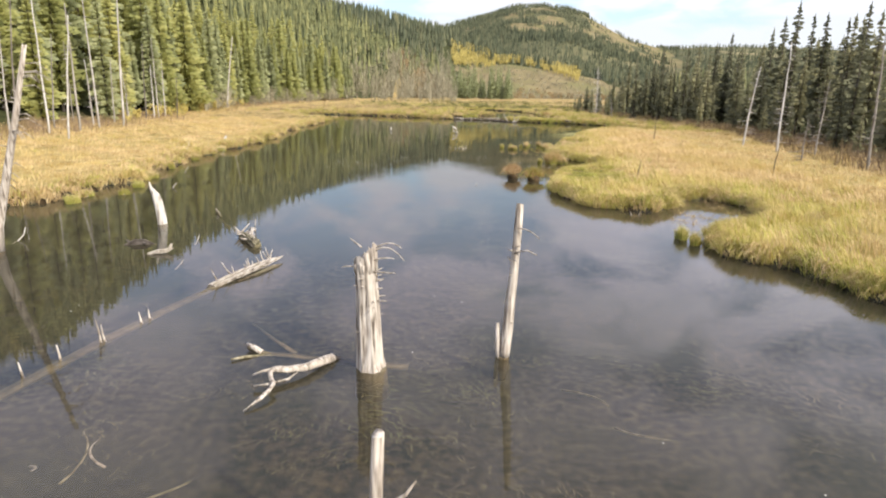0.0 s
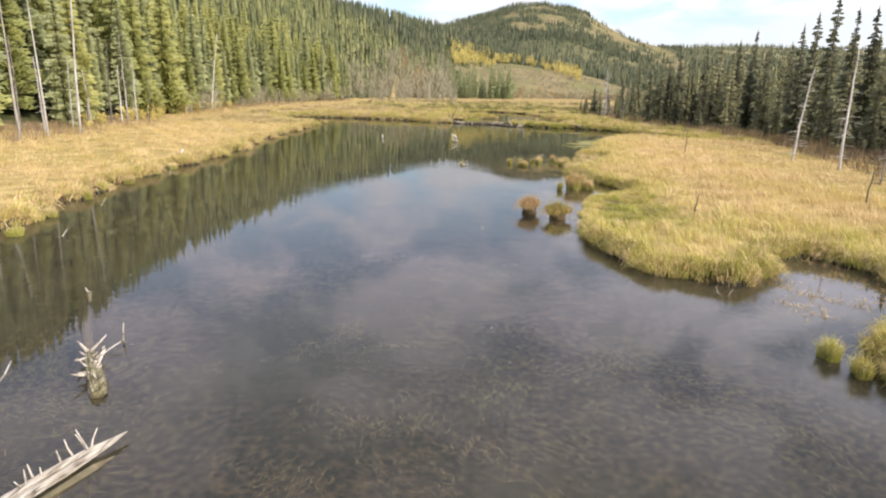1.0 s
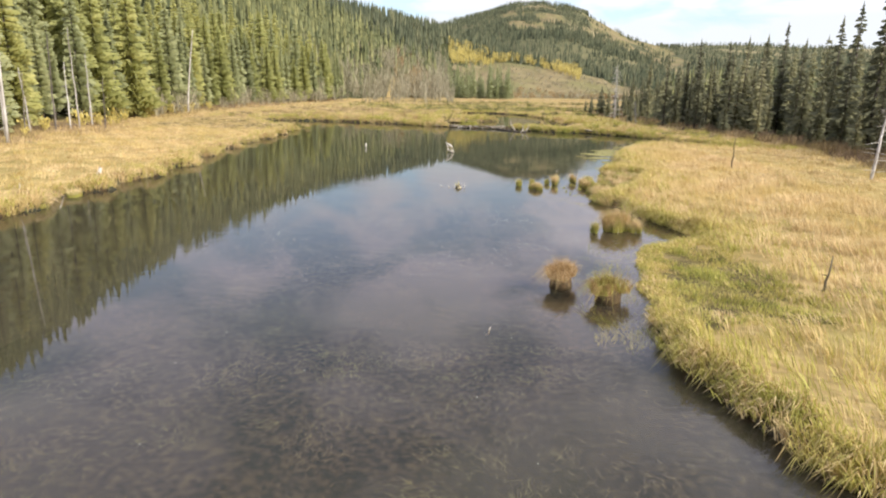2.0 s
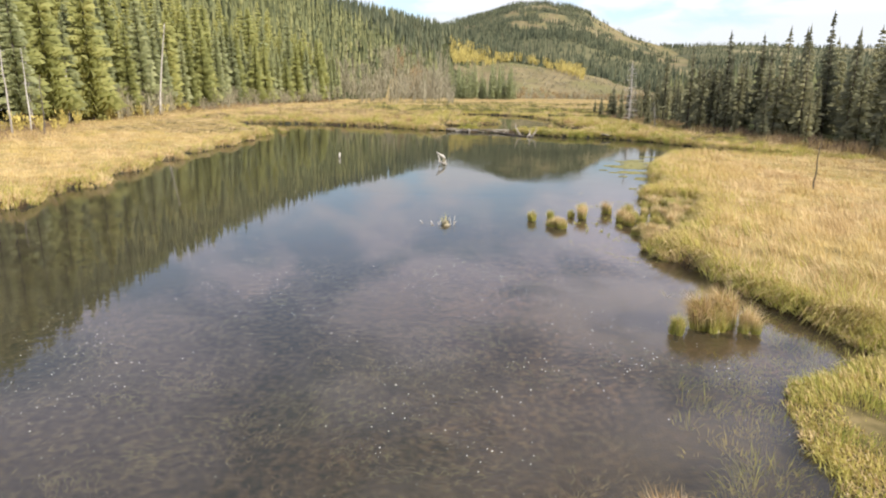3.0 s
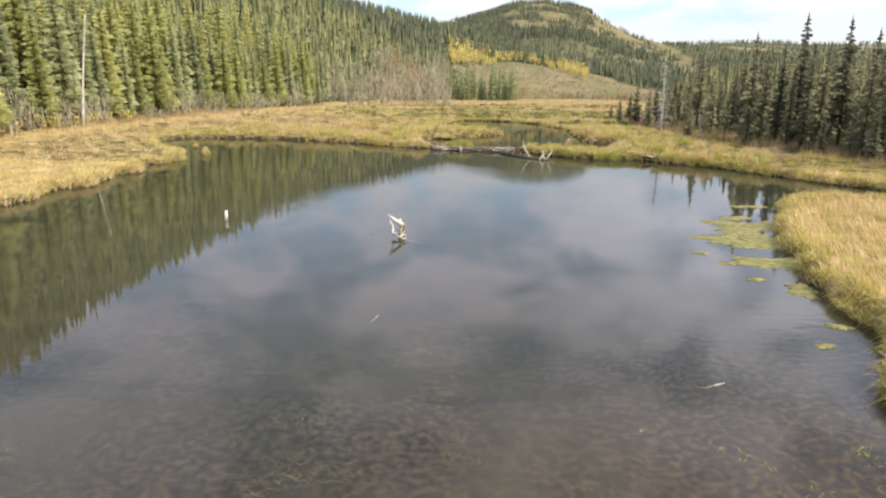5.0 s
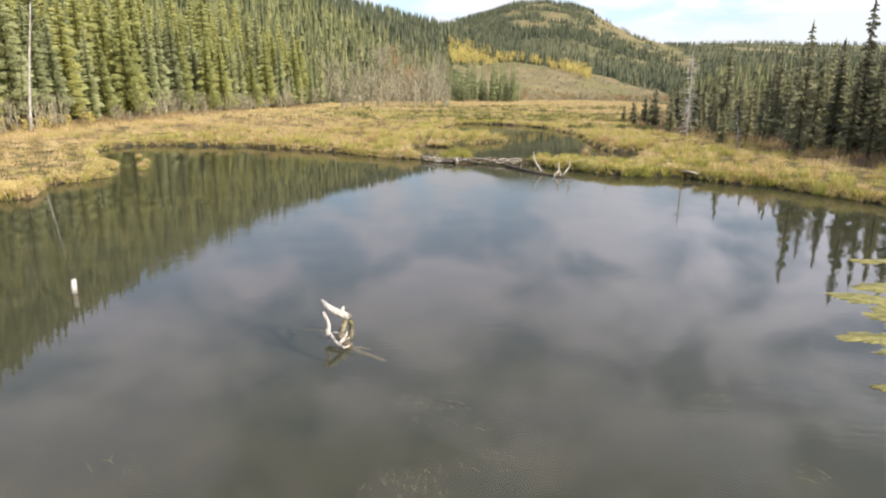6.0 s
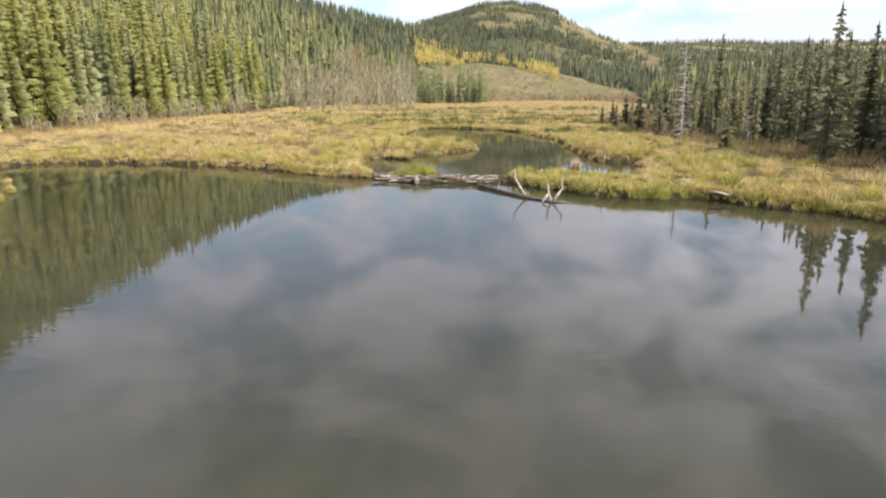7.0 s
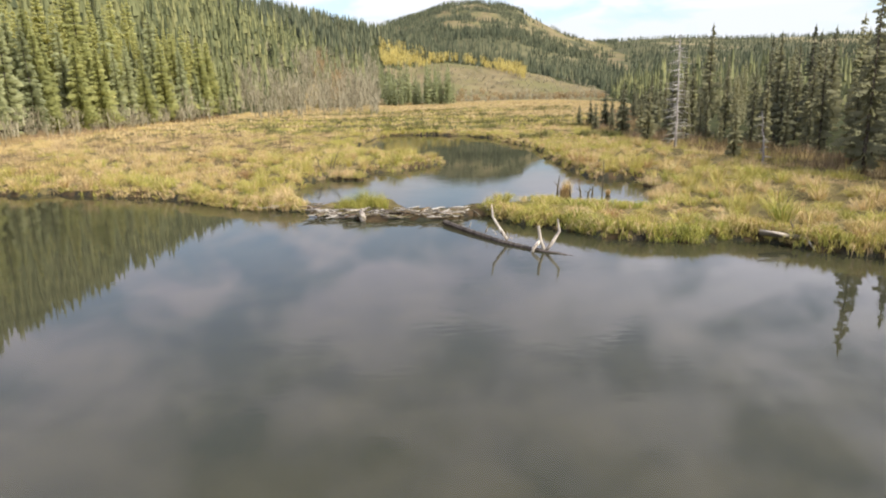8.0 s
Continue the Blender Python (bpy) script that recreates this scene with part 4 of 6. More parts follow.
def left_mix(x, y, d, r):
    return np.clip(0.35 - 0.12 * d + 0.2 * wave(x, y, 7), 0.03, 0.7)


def far_mix(x, y, d, r):
    return np.clip(0.74 - 0.05 * d + 0.35 * wave(x, y, 7) + 0.2 * wave(x, y, 2.9), 0.1, 0.92)


def lush(x, y, d):
    """Fresh green growth along the wet front of the dam banks."""
    return np.clip(0.75 - d / 2.2, 0, 0.7) * np.clip((x - 3) / 4, 0.25, 1) * np.clip(0.6 + 0.7 * wave(x, y, 3.3), 0.1, 1) * (y < 104) * (y > 86)


def valley_mix(x, y, d, r):
    return np.clip(0.26 + 0.7 * wave(x, y * 2.5, 45) - 0.04 * d, 0.03, 0.9)


def marsh_short(x, y):
    return 1 - 0.7 * np.exp(-((x - 6.3) / 1.9) ** 4 - ((y - 39.8) / 3.6) ** 4)


def mop_zone(x, y):
    return (x > -25) & (x < 19) & (y > 86) & (y < 124)


def mops(name, step, label, seed, blades=70):
    """Separate domed tufts of sedge, arching over all round; the floor's dark colour gives the shaded gaps between."""
    r = np.random.RandomState(seed)
    X, Y = np.meshgrid(np.arange(-25, 19, step), np.arange(86, 124, step))
    x, y = X.ravel() + r.uniform(-0.42, 0.42, X.size) * step, Y.ravel() + r.uniform(-0.42, 0.42, X.size) * step
    d = shore(x, y)
    ok = (d > 0.12) & mop_zone(x, y) & ((x > 3) | (y > 100)) & ~((np.abs(x - 1) < 4.0) & (y < 101.3)) & (x < right_edge(y) - 2) & (r.uniform(0, 1, x.size) < 0.93)
    x, y, d = x[ok], y[ok], d[ok]
    n = len(x)
    R = r.uniform(0.34, 0.86, n) * (1 + 0.25 * wave(x, y, 6))
    strip = (x > 4) & (x < 12.5) & (y < 100.5)
    h = R * r.uniform(0.9, 1.35, n) * np.where(d < 1.5, 1.0, 0.85) * np.where(strip, 0.62, 1.0)
    k = np.repeat(np.arange(n), blades)
    a = r.uniform(0, 6.28, len(k)); u = r.uniform(0.15, 1.0, len(k)) ** 0.7
    q = R[k] * 0.28 * r.uniform(0, 1, len(k))
    pos = np.stack([x[k] + np.cos(a) * q, y[k] + np.sin(a) * q, ground_height(x, y)[k] - 0.02], 1)
    hh = h[k] * r.uniform(0.75, 1.15, len(k))
    ln = np.stack([np.cos(a), np.sin(a)], 1) * (u * R[k] / hh * 1.1)[:, None] + np.array([-0.12, 0.0])
    v, f = blades_arrays(pos, hh, 0.0095 * r.uniform(0.5, 1.3, len(k)), ln, seed + 1, 0.38, 0.75, -0.1)
    pick = (r.uniform(0, 1, n) < far_mix(x, y, d, r)).astype(int)
    pick = np.where(r.uniform(0, 1, n) < lush(x, y, d), 2, pick)
    pick = np.where(r.uniform(0, 1, n) < 0.05, 3, pick)[k]
    stray = r.uniform(0, 1, len(k))
    pick = np.where(stray < 0.15, 0, np.where(stray > 0.86, 1, pick))
    return tagged(soup(name, v, f, [M_gold, M_green, M_fresh, M_rust], np.repeat(pick, 3)), label, "grass", kind="stuff")


mops("sedge_tufts", 0.98, "domed yellow-green sedge tufts on the dam banks", 51, 110)
meadow("sedge_meadow", 4, 16, 14, 80, 21, 11, right_mix, 0.44, 0.0073, "tawny sedge meadow, greener along the water's edge", 41, lean=(-0.42, 0.2), shorten=marsh_short, tufty=0.5, dome=0.24, uneven=0.3)
meadow("sedge_meadow", 16, 32, 18, 80, 9, 9, right_mix, 0.36, 0.013, "pale dry sedge meadow before the spruces", 42, lean=(-0.4, 0.05), edges=lambda x, y: x < right_edge(y) + 3, plain=True, tufty=0.2, dome=0.22)
meadow("sedge_meadow", -46, -11, 16, 112, 9, 9, left_mix, 0.33, 0.013, "golden sedge meadow along the forest edge", 43, lean=(0.25, 0.0), edges=lambda x, y: (x > left_edge(y) - 2) & (x < -10), plain=True, tufty=0.25, dome=0.22)
meadow("sedge_bank", -46, 32, 76, 150, 1.1, 84, far_mix, 0.6, 0.0135, "tufted yellow-green sedge banks round the dam", 44, plain=True, tufty=0.6, dome=0.5, uneven=0.4, arch=1.0, fresh=lush,
       edges=lambda x, y: ~mop_zone(x, y) & ((y > 80) | (x > 20)) & ((x > -11) | (y > 106)) & (x > left_edge(y)) & (x < right_edge(y) + 2) & ~((np.abs(x - 1) < 4.0) & (y < 101.3)))
meadow("valley_meadow", -52, 66, 150, 380, 0.72, 10, valley_mix, 0.55, 0.05, "flat golden meadow stretching up the valley", 45, edges=lambda x, y: (x > left_edge(y)) & (x < right_edge(y) + 6), plain=True, tufty=0.5, dome=0.6)


def fringe(name, x0, x1, y0, y1, n, h, w, label, seed, green=0.5):
    """Sedge that hangs over the water all along the banks."""
    r = np.random.RandomState(seed)
    x, y = r.uniform(x0, x1, n), r.uniform(y0, y1, n)
    d = shore(x, y)
    ok = ~((x > -2.6) & (x < 4.6) & (y > 96) & (y < 101.2)) & (d > -0.03 - 0.3 * np.clip(wave(x, y, 2.6) - 0.2, 0, 1)) & (d < 0.5) & (wave(x + 2, y, 1.1) > -0.75)
    x, y, d = x[ok], y[ok], d[ok]
    e = 0.15
    gx_, gy_ = (shore(x + e, y) - shore(x - e, y)) / (2 * e), (shore(x, y + e) - shore(x, y - e)) / (2 * e)
    k = np.repeat(np.arange(len(x)), 7)
    px, py = x[k] + r.uniform(-0.1, 0.1, len(k)), y[k] + r.uniform(-0.1, 0.1, len(k))
    pz = np.maximum(ground_height(x, y)[k], 0.02) - 0.02
    out = np.stack([-gx_, -gy_], 1)[k] * r.uniform(0.05, 1.1, len(k))[:, None] + r.uniform(-0.35, 0.35, (len(k), 2))
    hh = h * marsh_short(px, py) * (0.8 + 0.3 * wave(px, py, 1.6)) * r.uniform(0.55, 1.15, len(k))
    v, f = blades_arrays(np.stack([px, py, pz], 1), hh, w * r.uniform(0.6, 1.3, len(k)), out, seed, 0.45, 0.8, -0.25)
    pick = (r.uniform(0, 1, len(x))[k] < green).astype(int)
    pick = np.where(r.uniform(0, 1, len(x))[k] < lush(x, y, d)[k], 2, pick)
    ob = soup(name, v, f, [M_gold, M_green, M_fresh], np.repeat(pick, 3))
    return tagged(ob, label, "grass", kind="stuff")


fringe("bank_sedge", 3.5, 13, 20, 64, 100000, 0.42, 0.008, "yellow-green sedge overhanging the meadow bank", 47, 0.6)
fringe("bank_sedge", 9, 25, 57, 80, 30000, 0.42, 0.009, "yellow-green sedge overhanging the meadow bank", 52, 0.6)
fringe("bank_sedge", -20, -10, 14, 98, 75000, 0.42, 0.013, "golden sedge overhanging the far bank", 48, 0.3)
fringe("bank_sedge", -28, 26, 76, 150, 90000, 0.42, 0.014, "tufted sedge overhanging the dam banks", 49, 0.5)
fringe("bank_sedge", 4.5, 22, 80, 98.2, 42000, 0.46, 0.011, "yellow-green sedge overhanging the front of the dam bank", 53, 0.6)
fringe("bank_sedge", -20, -2.5, 92, 103, 26000, 0.42, 0.011, "golden sedge overhanging the far bank", 54, 0.3)
fringe("bank_sedge", -30, 30, 146, 240, 50000, 0.6, 0.03, "dark green sedge lining the far channels", 50, 0.9)


# ---------------------------------------------------------------- brush along the forest edges
def thicket(name, n, place, h, label, seed, mat=None, width=0.02):
    """Dense bare twigs of low willow."""
    r = np.random.RandomState(seed)
    x, y = place(r, n)
    d = shore(x, y)
    x, y = x[d > 0.5], y[d > 0.5]
    n = len(x)
    a = r.uniform(0, 6.28, n)
    ln = np.stack([np.cos(a), np.sin(a)], 1) * r.uniform(0.0, 0.6, n)[:, None]
    hh = h * (0.7 + 0.5 * wave(x, y, 4)) * r.uniform(0.4, 1.1, n)
    v, f = blades_arrays(np.stack([x, y, ground_height(x, y) - 0.03], 1), np.maximum(hh, 0.2), width * r.uniform(0.5, 1.3, n), ln, seed, plain=True)
    return tagged(soup(name, v, f, [mat or M_shrub]), label, "shrubs", kind="stuff")


def along_left(r, n):
    y = r.uniform(30, 230, n)
    return left_edge(y) + 6.0 * r.uniform(-0.5, 1, n) ** 3 + 1.2 * wave(y * 0, y, 11), y


def left_bank(r, n):
    x, y = r.uniform(-34, -7, n), r.uniform(108, 150, n)
    ok = wave(x, y, 12) + 0.5 * wave(x, y, 4) > 0.0
    return x[ok], y[ok]


def along_right(r, n):
    y = r.uniform(40, 200, n)
    e, w = right_trees(y), r.uniform(0, 1, n)
    x = e + 2.5 - (4.0 + np.clip(e - right_edge(y), 0, 8)) * w ** 1.3
    ok = wave(x, y, 5) + 0.5 * wave(x, y, 2) > -0.55
    return x[ok], y[ok]


thicket("willow_thicket", 34000, along_left, 1.15, "rusty brown willow brush at the foot of the forest", 61)
thicket("willow_thicket", 16000, left_bank, 0.85, "brown willow brush among the sedge", 62)
thicket("willow_thicket", 42000, along_right, 1.0, "brown willow brush before the dark spruces", 63)


# ---------------------------------------------------------------- dead standing trees
def snag(x, y, h, r0, lean, label, seed, twigs=18, mat=None, reach=0.5, name="dead_tree"):
    """A bare standing trunk with broken side branches."""
    rr = random.Random(seed)
    z = float(ground_height(np.array([x]), np.array([y]))[0])
    e = empty(name, x, y, z, label, "tree", "dead trees round the pond")
    mat = mat or M_grey
    n = 7
    pts = [(lean[0] * (i / n) ** 1.3 + rr.uniform(-0.03, 0.03) * (i > 0), lean[1] * (i / n) ** 1.3 + rr.uniform(-0.03, 0.03) * (i > 0), -0.3 + (h + 0.3) * i / n) for i in range(n + 1)]
    rads = [r0 * (1 - 0.72 * i / n) for i in range(n + 1)]
    bm = bmesh.new()
    tube(bm, pts, rads, 7, rr, 0.08, jagged=0.25)
    part("trunk", bm, mat, e)
    for k in range(twigs):
        s = rr.uniform(0.12, 0.97)
        i = min(int(s * n), n - 1)
        p = Vector(pts[i]).lerp(Vector(pts[i + 1]), s * n - i)
        a = rr.uniform(0, 6.28)
        L = reach * rr.uniform(0.35, 1.2) * (1.1 - 0.6 * s)
        q = p + Vector((math.cos(a) * L, math.sin(a) * L, rr.uniform(-0.35, 0.12) * L))
        bm = bmesh.new()
        tube(bm, bend(p, q, 3, rr, 0.06), [0.02 * r0 / 0.1 + 0.006, 0.012, 0.009, 0.006], 4, rr, 0.1)
        part("branch", bm, mat, e)
    return e


LEFT_SNAGS = [(-31.5, 54.5, 9.0, 0.10), (-29.8, 55.5, 9.6, 0.09), (-25.0, 50.5, 7.6, 0.08), (-28.8, 57.6, 9.0, 0.11), (-30.3, 62.5, 11.0, 0.10), (-30.8, 67.0, 12.8, 0.12),
              (-32.5, 60.0, 7.0, 0.08), (-33.0, 66.0, 5.5, 0.09), (-38.0, 88.0, 7.6, 0.08), (-33.2, 52.0, 10.0, 0.1), (-34.0, 71.0, 6.0, 0.08), (-29.0, 49.0, 5.0, 0.07), (-33.5, 76.0, 7.5, 0.09), (-34.2, 79.0, 5.5, 0.08), (-35.0, 81.5, 8.5, 0.09), (-33.8, 83.5, 4.5, 0.07), (-36.0, 85.0, 6.5, 0.08), (-40.0, 96.0, 6.5, 0.08), (-41.0, 104.0, 4.2, 0.08)]
rr = random.Random(8)
for k in range(10):
    y = rr.uniform(44, 76)
    LEFT_SNAGS.append((float(left_edge(y)) + rr.uniform(-1.5, 3.8), y, rr.uniform(3.5, 11), rr.uniform(0.06, 0.1)))
for k, (x, y, h, r0) in enumerate(LEFT_SNAGS):
    rr = random.Random(k)
    snag(x, y, h, r0 * 0.95, (h * rr.uniform(-0.04, 0.1), rr.uniform(-0.4, 0.4)), "silver-grey dead conifer trunk standing before the forest", 100 + k, 30, M_grey if k % 3 else M_ash)
snag(-41.5, 117, 11.4, 0.17, (1.5, 0.3), "tall bare white trunk with a bent tip in the meadow", 121, 5, M_white, 0.3)
snag(-43.6, 104, 5.4, 0.16, (-0.3, 0.2), "short broken pale trunk before the forest", 122, 6, M_white, 0.4)
RIGHT_SNAGS = [(20.3, 52.5, 6.6, 0.08, 0.1), (19.9, 57.0, 5.2, 0.08, 0.6), (20.6, 43.2, 6.4, 0.08, -0.1), (21.4, 50.0, 4.2, 0.06, 0.3),
               (19.2, 47.0, 2.2, 0.05, 0.2)]
for k, (x, y, h, r0, lx) in enumerate(RIGHT_SNAGS):
    snag(x, y, h, r0, (lx, 0.2), "grey dead spruce trunk leaning at the meadow's edge", 140 + k, 46, M_grey if k < 2 else M_ash, 0.75)
snag(20.1, 119.6, 7.6, 0.10, (-0.1, 0), "grey dead spruce still bristling with branches", 160, 150, M_grey, 1.2)
snag(20.6, 108.5, 2.7, 0.07, (-0.3, 0), "small grey dead spruce by the sedge", 161, 30, M_grey, 0.6)
for k, (x, y, h, lx) in enumerate([(15.1, 40.8, 1.25, 0.15), (14.6, 60.3, 1.75, 0.05), (9.1, 98.9, 2.1, 0.06), (10.0, 101.6, 0.8, 0.1), (10.2, 101.3, 0.6, -0.1), (8.4, 38.5, 0.6, 0.1)]):
    snag(x, y, h, 0.045, (lx, 0.05), "thin dark dead pole standing in the marsh", 170 + k, 3, M_wet, 0.2, "dead_pole")


# ---------------------------------------------------------------- dead wood in the pond
def wood(name, x, y, limbs, label, category, seed, mat=None, group=""):
    """A piece of dead wood from limbs: (part name, points, radii, ridges, jagged, material)."""
    rr = random.Random(seed)
    e = empty(name, x, y, 0, label, category, group)
    for pn, pts, rads, ridges, jag, m in limbs:
        rise = Vector(pts[-1]) - Vector(pts[0])
        if m is None and mat is None and abs(rise.z) < 0.55 * rise.length:
            m = M_drift
        if pn == "trunk" and pts[0][2] < -0.5 and (m or mat or M_dead) in (M_dead, M_white):
            s = next(i for i, p in enumerate(pts) if p[2] >= 0)
            cut = Vector(pts[s - 1]).lerp(Vector(pts[s]), (0.015 - pts[s - 1][2]) / (pts[s][2] - pts[s - 1][2])) if pts[s][2] > 0.02 else Vector(pts[s])
            rcut = rads[s]
            bm = bmesh.new()
            tube(bm, [*pts[:s], cut], [*rads[:s], rcut], 14, rr, 0.05, ridges)
            part("sunken_foot", bm, M_wet, e, "dark waterlogged foot")
            pts, rads = ([tuple(cut), *pts[s:]], [rcut, *rads[s:]]) if pts[s][2] > 0.02 else (pts[s:], rads[s:])
        bm = bmesh.new()
        tube(bm, pts, rads, 44 if ridges > 0.2 else 14 if max(rads) > 0.09 else 7, rr, 0.07, ridges, jag)
        if pn == "split_trunk":
            for v in bm.verts:
                v.co.z = v.co.z * 0.55 + 0.03
        part(pn, bm, m or mat or M_dead, e, smooth=ridges < 0.15)
    return e


def twig(p, q, r0, rr, n=4, wob=0.05):
    return bend(p, q, n, rr, wob), [r0 * (1 - 0.65 * i / n) for i in range(n + 1)]


def stubs(n, top, rad, rr, lo=0.3, size=(0.05, 0.16), lean=(0, 0)):
    out = []
    for _ in range(n):
        z = rr.uniform(lo, top)
        a = rr.uniform(0, 6.28)
        L = rad + rr.uniform(*size)
        s = z / top
        p = (lean[0] * s + math.cos(a) * rad * 0.6, lean[1] * s + math.sin(a) * rad * 0.6, z)
        q = (lean[0] * s + math.cos(a) * L, lean[1] * s + math.sin(a) * L, z + rr.uniform(-0.02, 0.06))
        pts, rads = twig(p, q, 0.013, rr, 2)
        out.append(("branch_stub", pts, rads, 0, 0, None))
    return out


rr = random.Random(5)
limbs = [("trunk", [(0.02, -0.02, -0.9), (0.015, 0, -0.25), (0.01, 0, 0.0), (0.0, 0, 0.12), (-0.01, 0, 0.45), (-0.03, 0.01, 0.9), (-0.05, 0.01, 1.3), (-0.06, 0.02, 1.46)], [0.22, 0.205, 0.2, 0.178, 0.162, 0.152, 0.148, 0.146], 0.17, 0.12, None)]
for k in range(19):
    a = 6.283 * k / 19 + rr.uniform(-0.15, 0.15)
    top = 1.53 + 0.10 * math.cos(a) + rr.uniform(-0.08, 0.05)
    c, s = math.cos(a) * 0.126, math.sin(a) * 0.126
    limbs.append(("splinter", [(-0.05 + c, 0.015 + s, 1.34), (-0.056 + c, 0.018 + s, 1.46), (-0.058 + c * rr.uniform(0.9, 1.05), 0.02 + s, top)], [0.03, 0.036, rr.uniform(0.016, 0.032)], 0.1, 0.07, None))
for p, mid, q in [((0.05, 0, 1.60), (0.25, -0.03, 1.68), (0.46, -0.05, 1.52)), ((0.04, 0, 1.63), (0.24, 0.02, 1.73), (0.42, 0.03, 1.66)), ((0.05, -0.02, 1.50), (0.2, -0.06, 1.55), (0.33, -0.05, 1.54)),
                  ((0.05, -0.05, 1.36), (0.2, -0.1, 1.37), (0.36, -0.12, 1.37)), ((-0.12, 0, 1.40), (-0.25, -0.03, 1.42), (-0.36, -0.05, 1.40)), ((-0.1, 0.02, 1.66), (-0.18, 0.03, 1.72), (-0.26, 0.06, 1.77))]:
    limbs.append(("branch", arc(p, mid, q), [0.012, 0.011, 0.010, 0.009, 0.008, 0.007, 0.005], 0, 0, None))
limbs += stubs(26, 1.4, 0.125, rr, 0.35, (0.03, 0.13))
wood("broken_stump", 0.38, 18.62, limbs, "pale weathered broken tree stump with wispy branches standing in water", "stump", 201)

rr = random.Random(6)
limbs = [("trunk", [(-0.06, 0.05, -0.9), (-0.02, 0.01, -0.1), (0, 0, 0.1), (0.03, 0.01, 0.4), (0.055, 0.03, 0.8), (0.08, 0.05, 1.2), (0.105, 0.07, 1.6), (0.12, 0.08, 1.9), (0.13, 0.09, 2.14)], [0.09, 0.085, 0.082, 0.077, 0.07, 0.066, 0.063, 0.06, 0.056], 0.13, 0.07, None),
         ("side_stub", [(-0.05, 0.0, -0.2), (-0.10, 0.0, 0.15), (-0.11, 0.02, 0.42)], [0.05, 0.045, 0.03], 0.1, 0.1, None),
         ("branch", arc((0.1, 0, 1.86), (0.26, -0.05, 1.84), (0.4, -0.08, 1.74)), [0.011, 0.010, 0.009, 0.009, 0.008, 0.007, 0.006], 0, 0, None),
         ("branch", [(0.09, 0, 1.52), (0.25, -0.05, 1.57), (0.38, -0.1, 1.52)], [0.012, 0.009, 0.006], 0, 0, None)]
limbs += stubs(9, 1.9, 0.06, rr, 0.4, (0.02, 0.06), (0.09, 0))
wood("dead_post", 2.19, 19.17, limbs, "slender bleached dead trunk with a side stub standing in water", "dead trunk", 202)

rr = random.Random(7)
limbs = [("trunk", [(0.0, 0, -0.8), (0.0, 0, 0.0), (0.01, 0, 0.5), (0.03, 0, 1.08)], [0.066, 0.06, 0.056, 0.05], 0.06, 0.05, None),
         ("branch", [(0.04, 0, 0.42), (0.16, -0.03, 0.56), (0.25, -0.04, 0.63), (0.33, -0.05, 0.76)], [0.02, 0.017, 0.014, 0.008], 0, 0, None)]
wood("dead_post", 1.05, 15.05, limbs, "short bleached dead post with a forked branch", "dead trunk", 203)

limbs = [("trunk", [(0, 0, -0.8), (0, 0, 0.0), (-0.03, 0, 0.35), (-0.08, 0, 0.62), (-0.13, 0, 0.8), (-0.19, 0, 0.9), (-0.24, 0, 1.0), (-0.26, 0, 1.1)], [0.14, 0.13, 0.125, 0.118, 0.1, 0.066, 0.038, 0.015], 0.16, 0.08, M_white)]
wood("gnawed_stump", -6.9, 27.22, limbs, "white beaver-gnawed stump with a pointed top", "stump", 204)

rr = random.Random(9)
limbs = [("trunk", [(-0.1, 0, -0.9), (0, 0, 0.0), (0.08, 0, 0.55), (0.38, 0.05, 1.6), (0.78, 0.1, 3.0), (1.18, 0.1, 4.4)], [0.14, 0.13, 0.10, 0.085, 0.065, 0.045], 0.05, 0.08, None)]
for k in range(22):
    s = rr.uniform(0.25, 0.95)
    a = rr.uniform(0, 6.28)
    L = rr.uniform(0.25, 0.8)
    p = (1.18 * s - 0.06, 0.1 * s, 4.4 * s)
    mid = (p[0] + math.cos(a) * L * 0.55, p[1] + math.sin(a) * L * 0.55, p[2] + 0.04)
    q = (p[0] + math.cos(a) * L, p[1] + math.sin(a) * L, p[2] - 0.25 * L)
    limbs.append(("branch", [p, mid, q], [0.014, 0.01, 0.005], 0, 0, None))
wood("leaning_dead_tree", -9.0, 23.9, limbs, "bleached leaning dead tree with drooping bare twigs in the water", "dead trunk", 205)

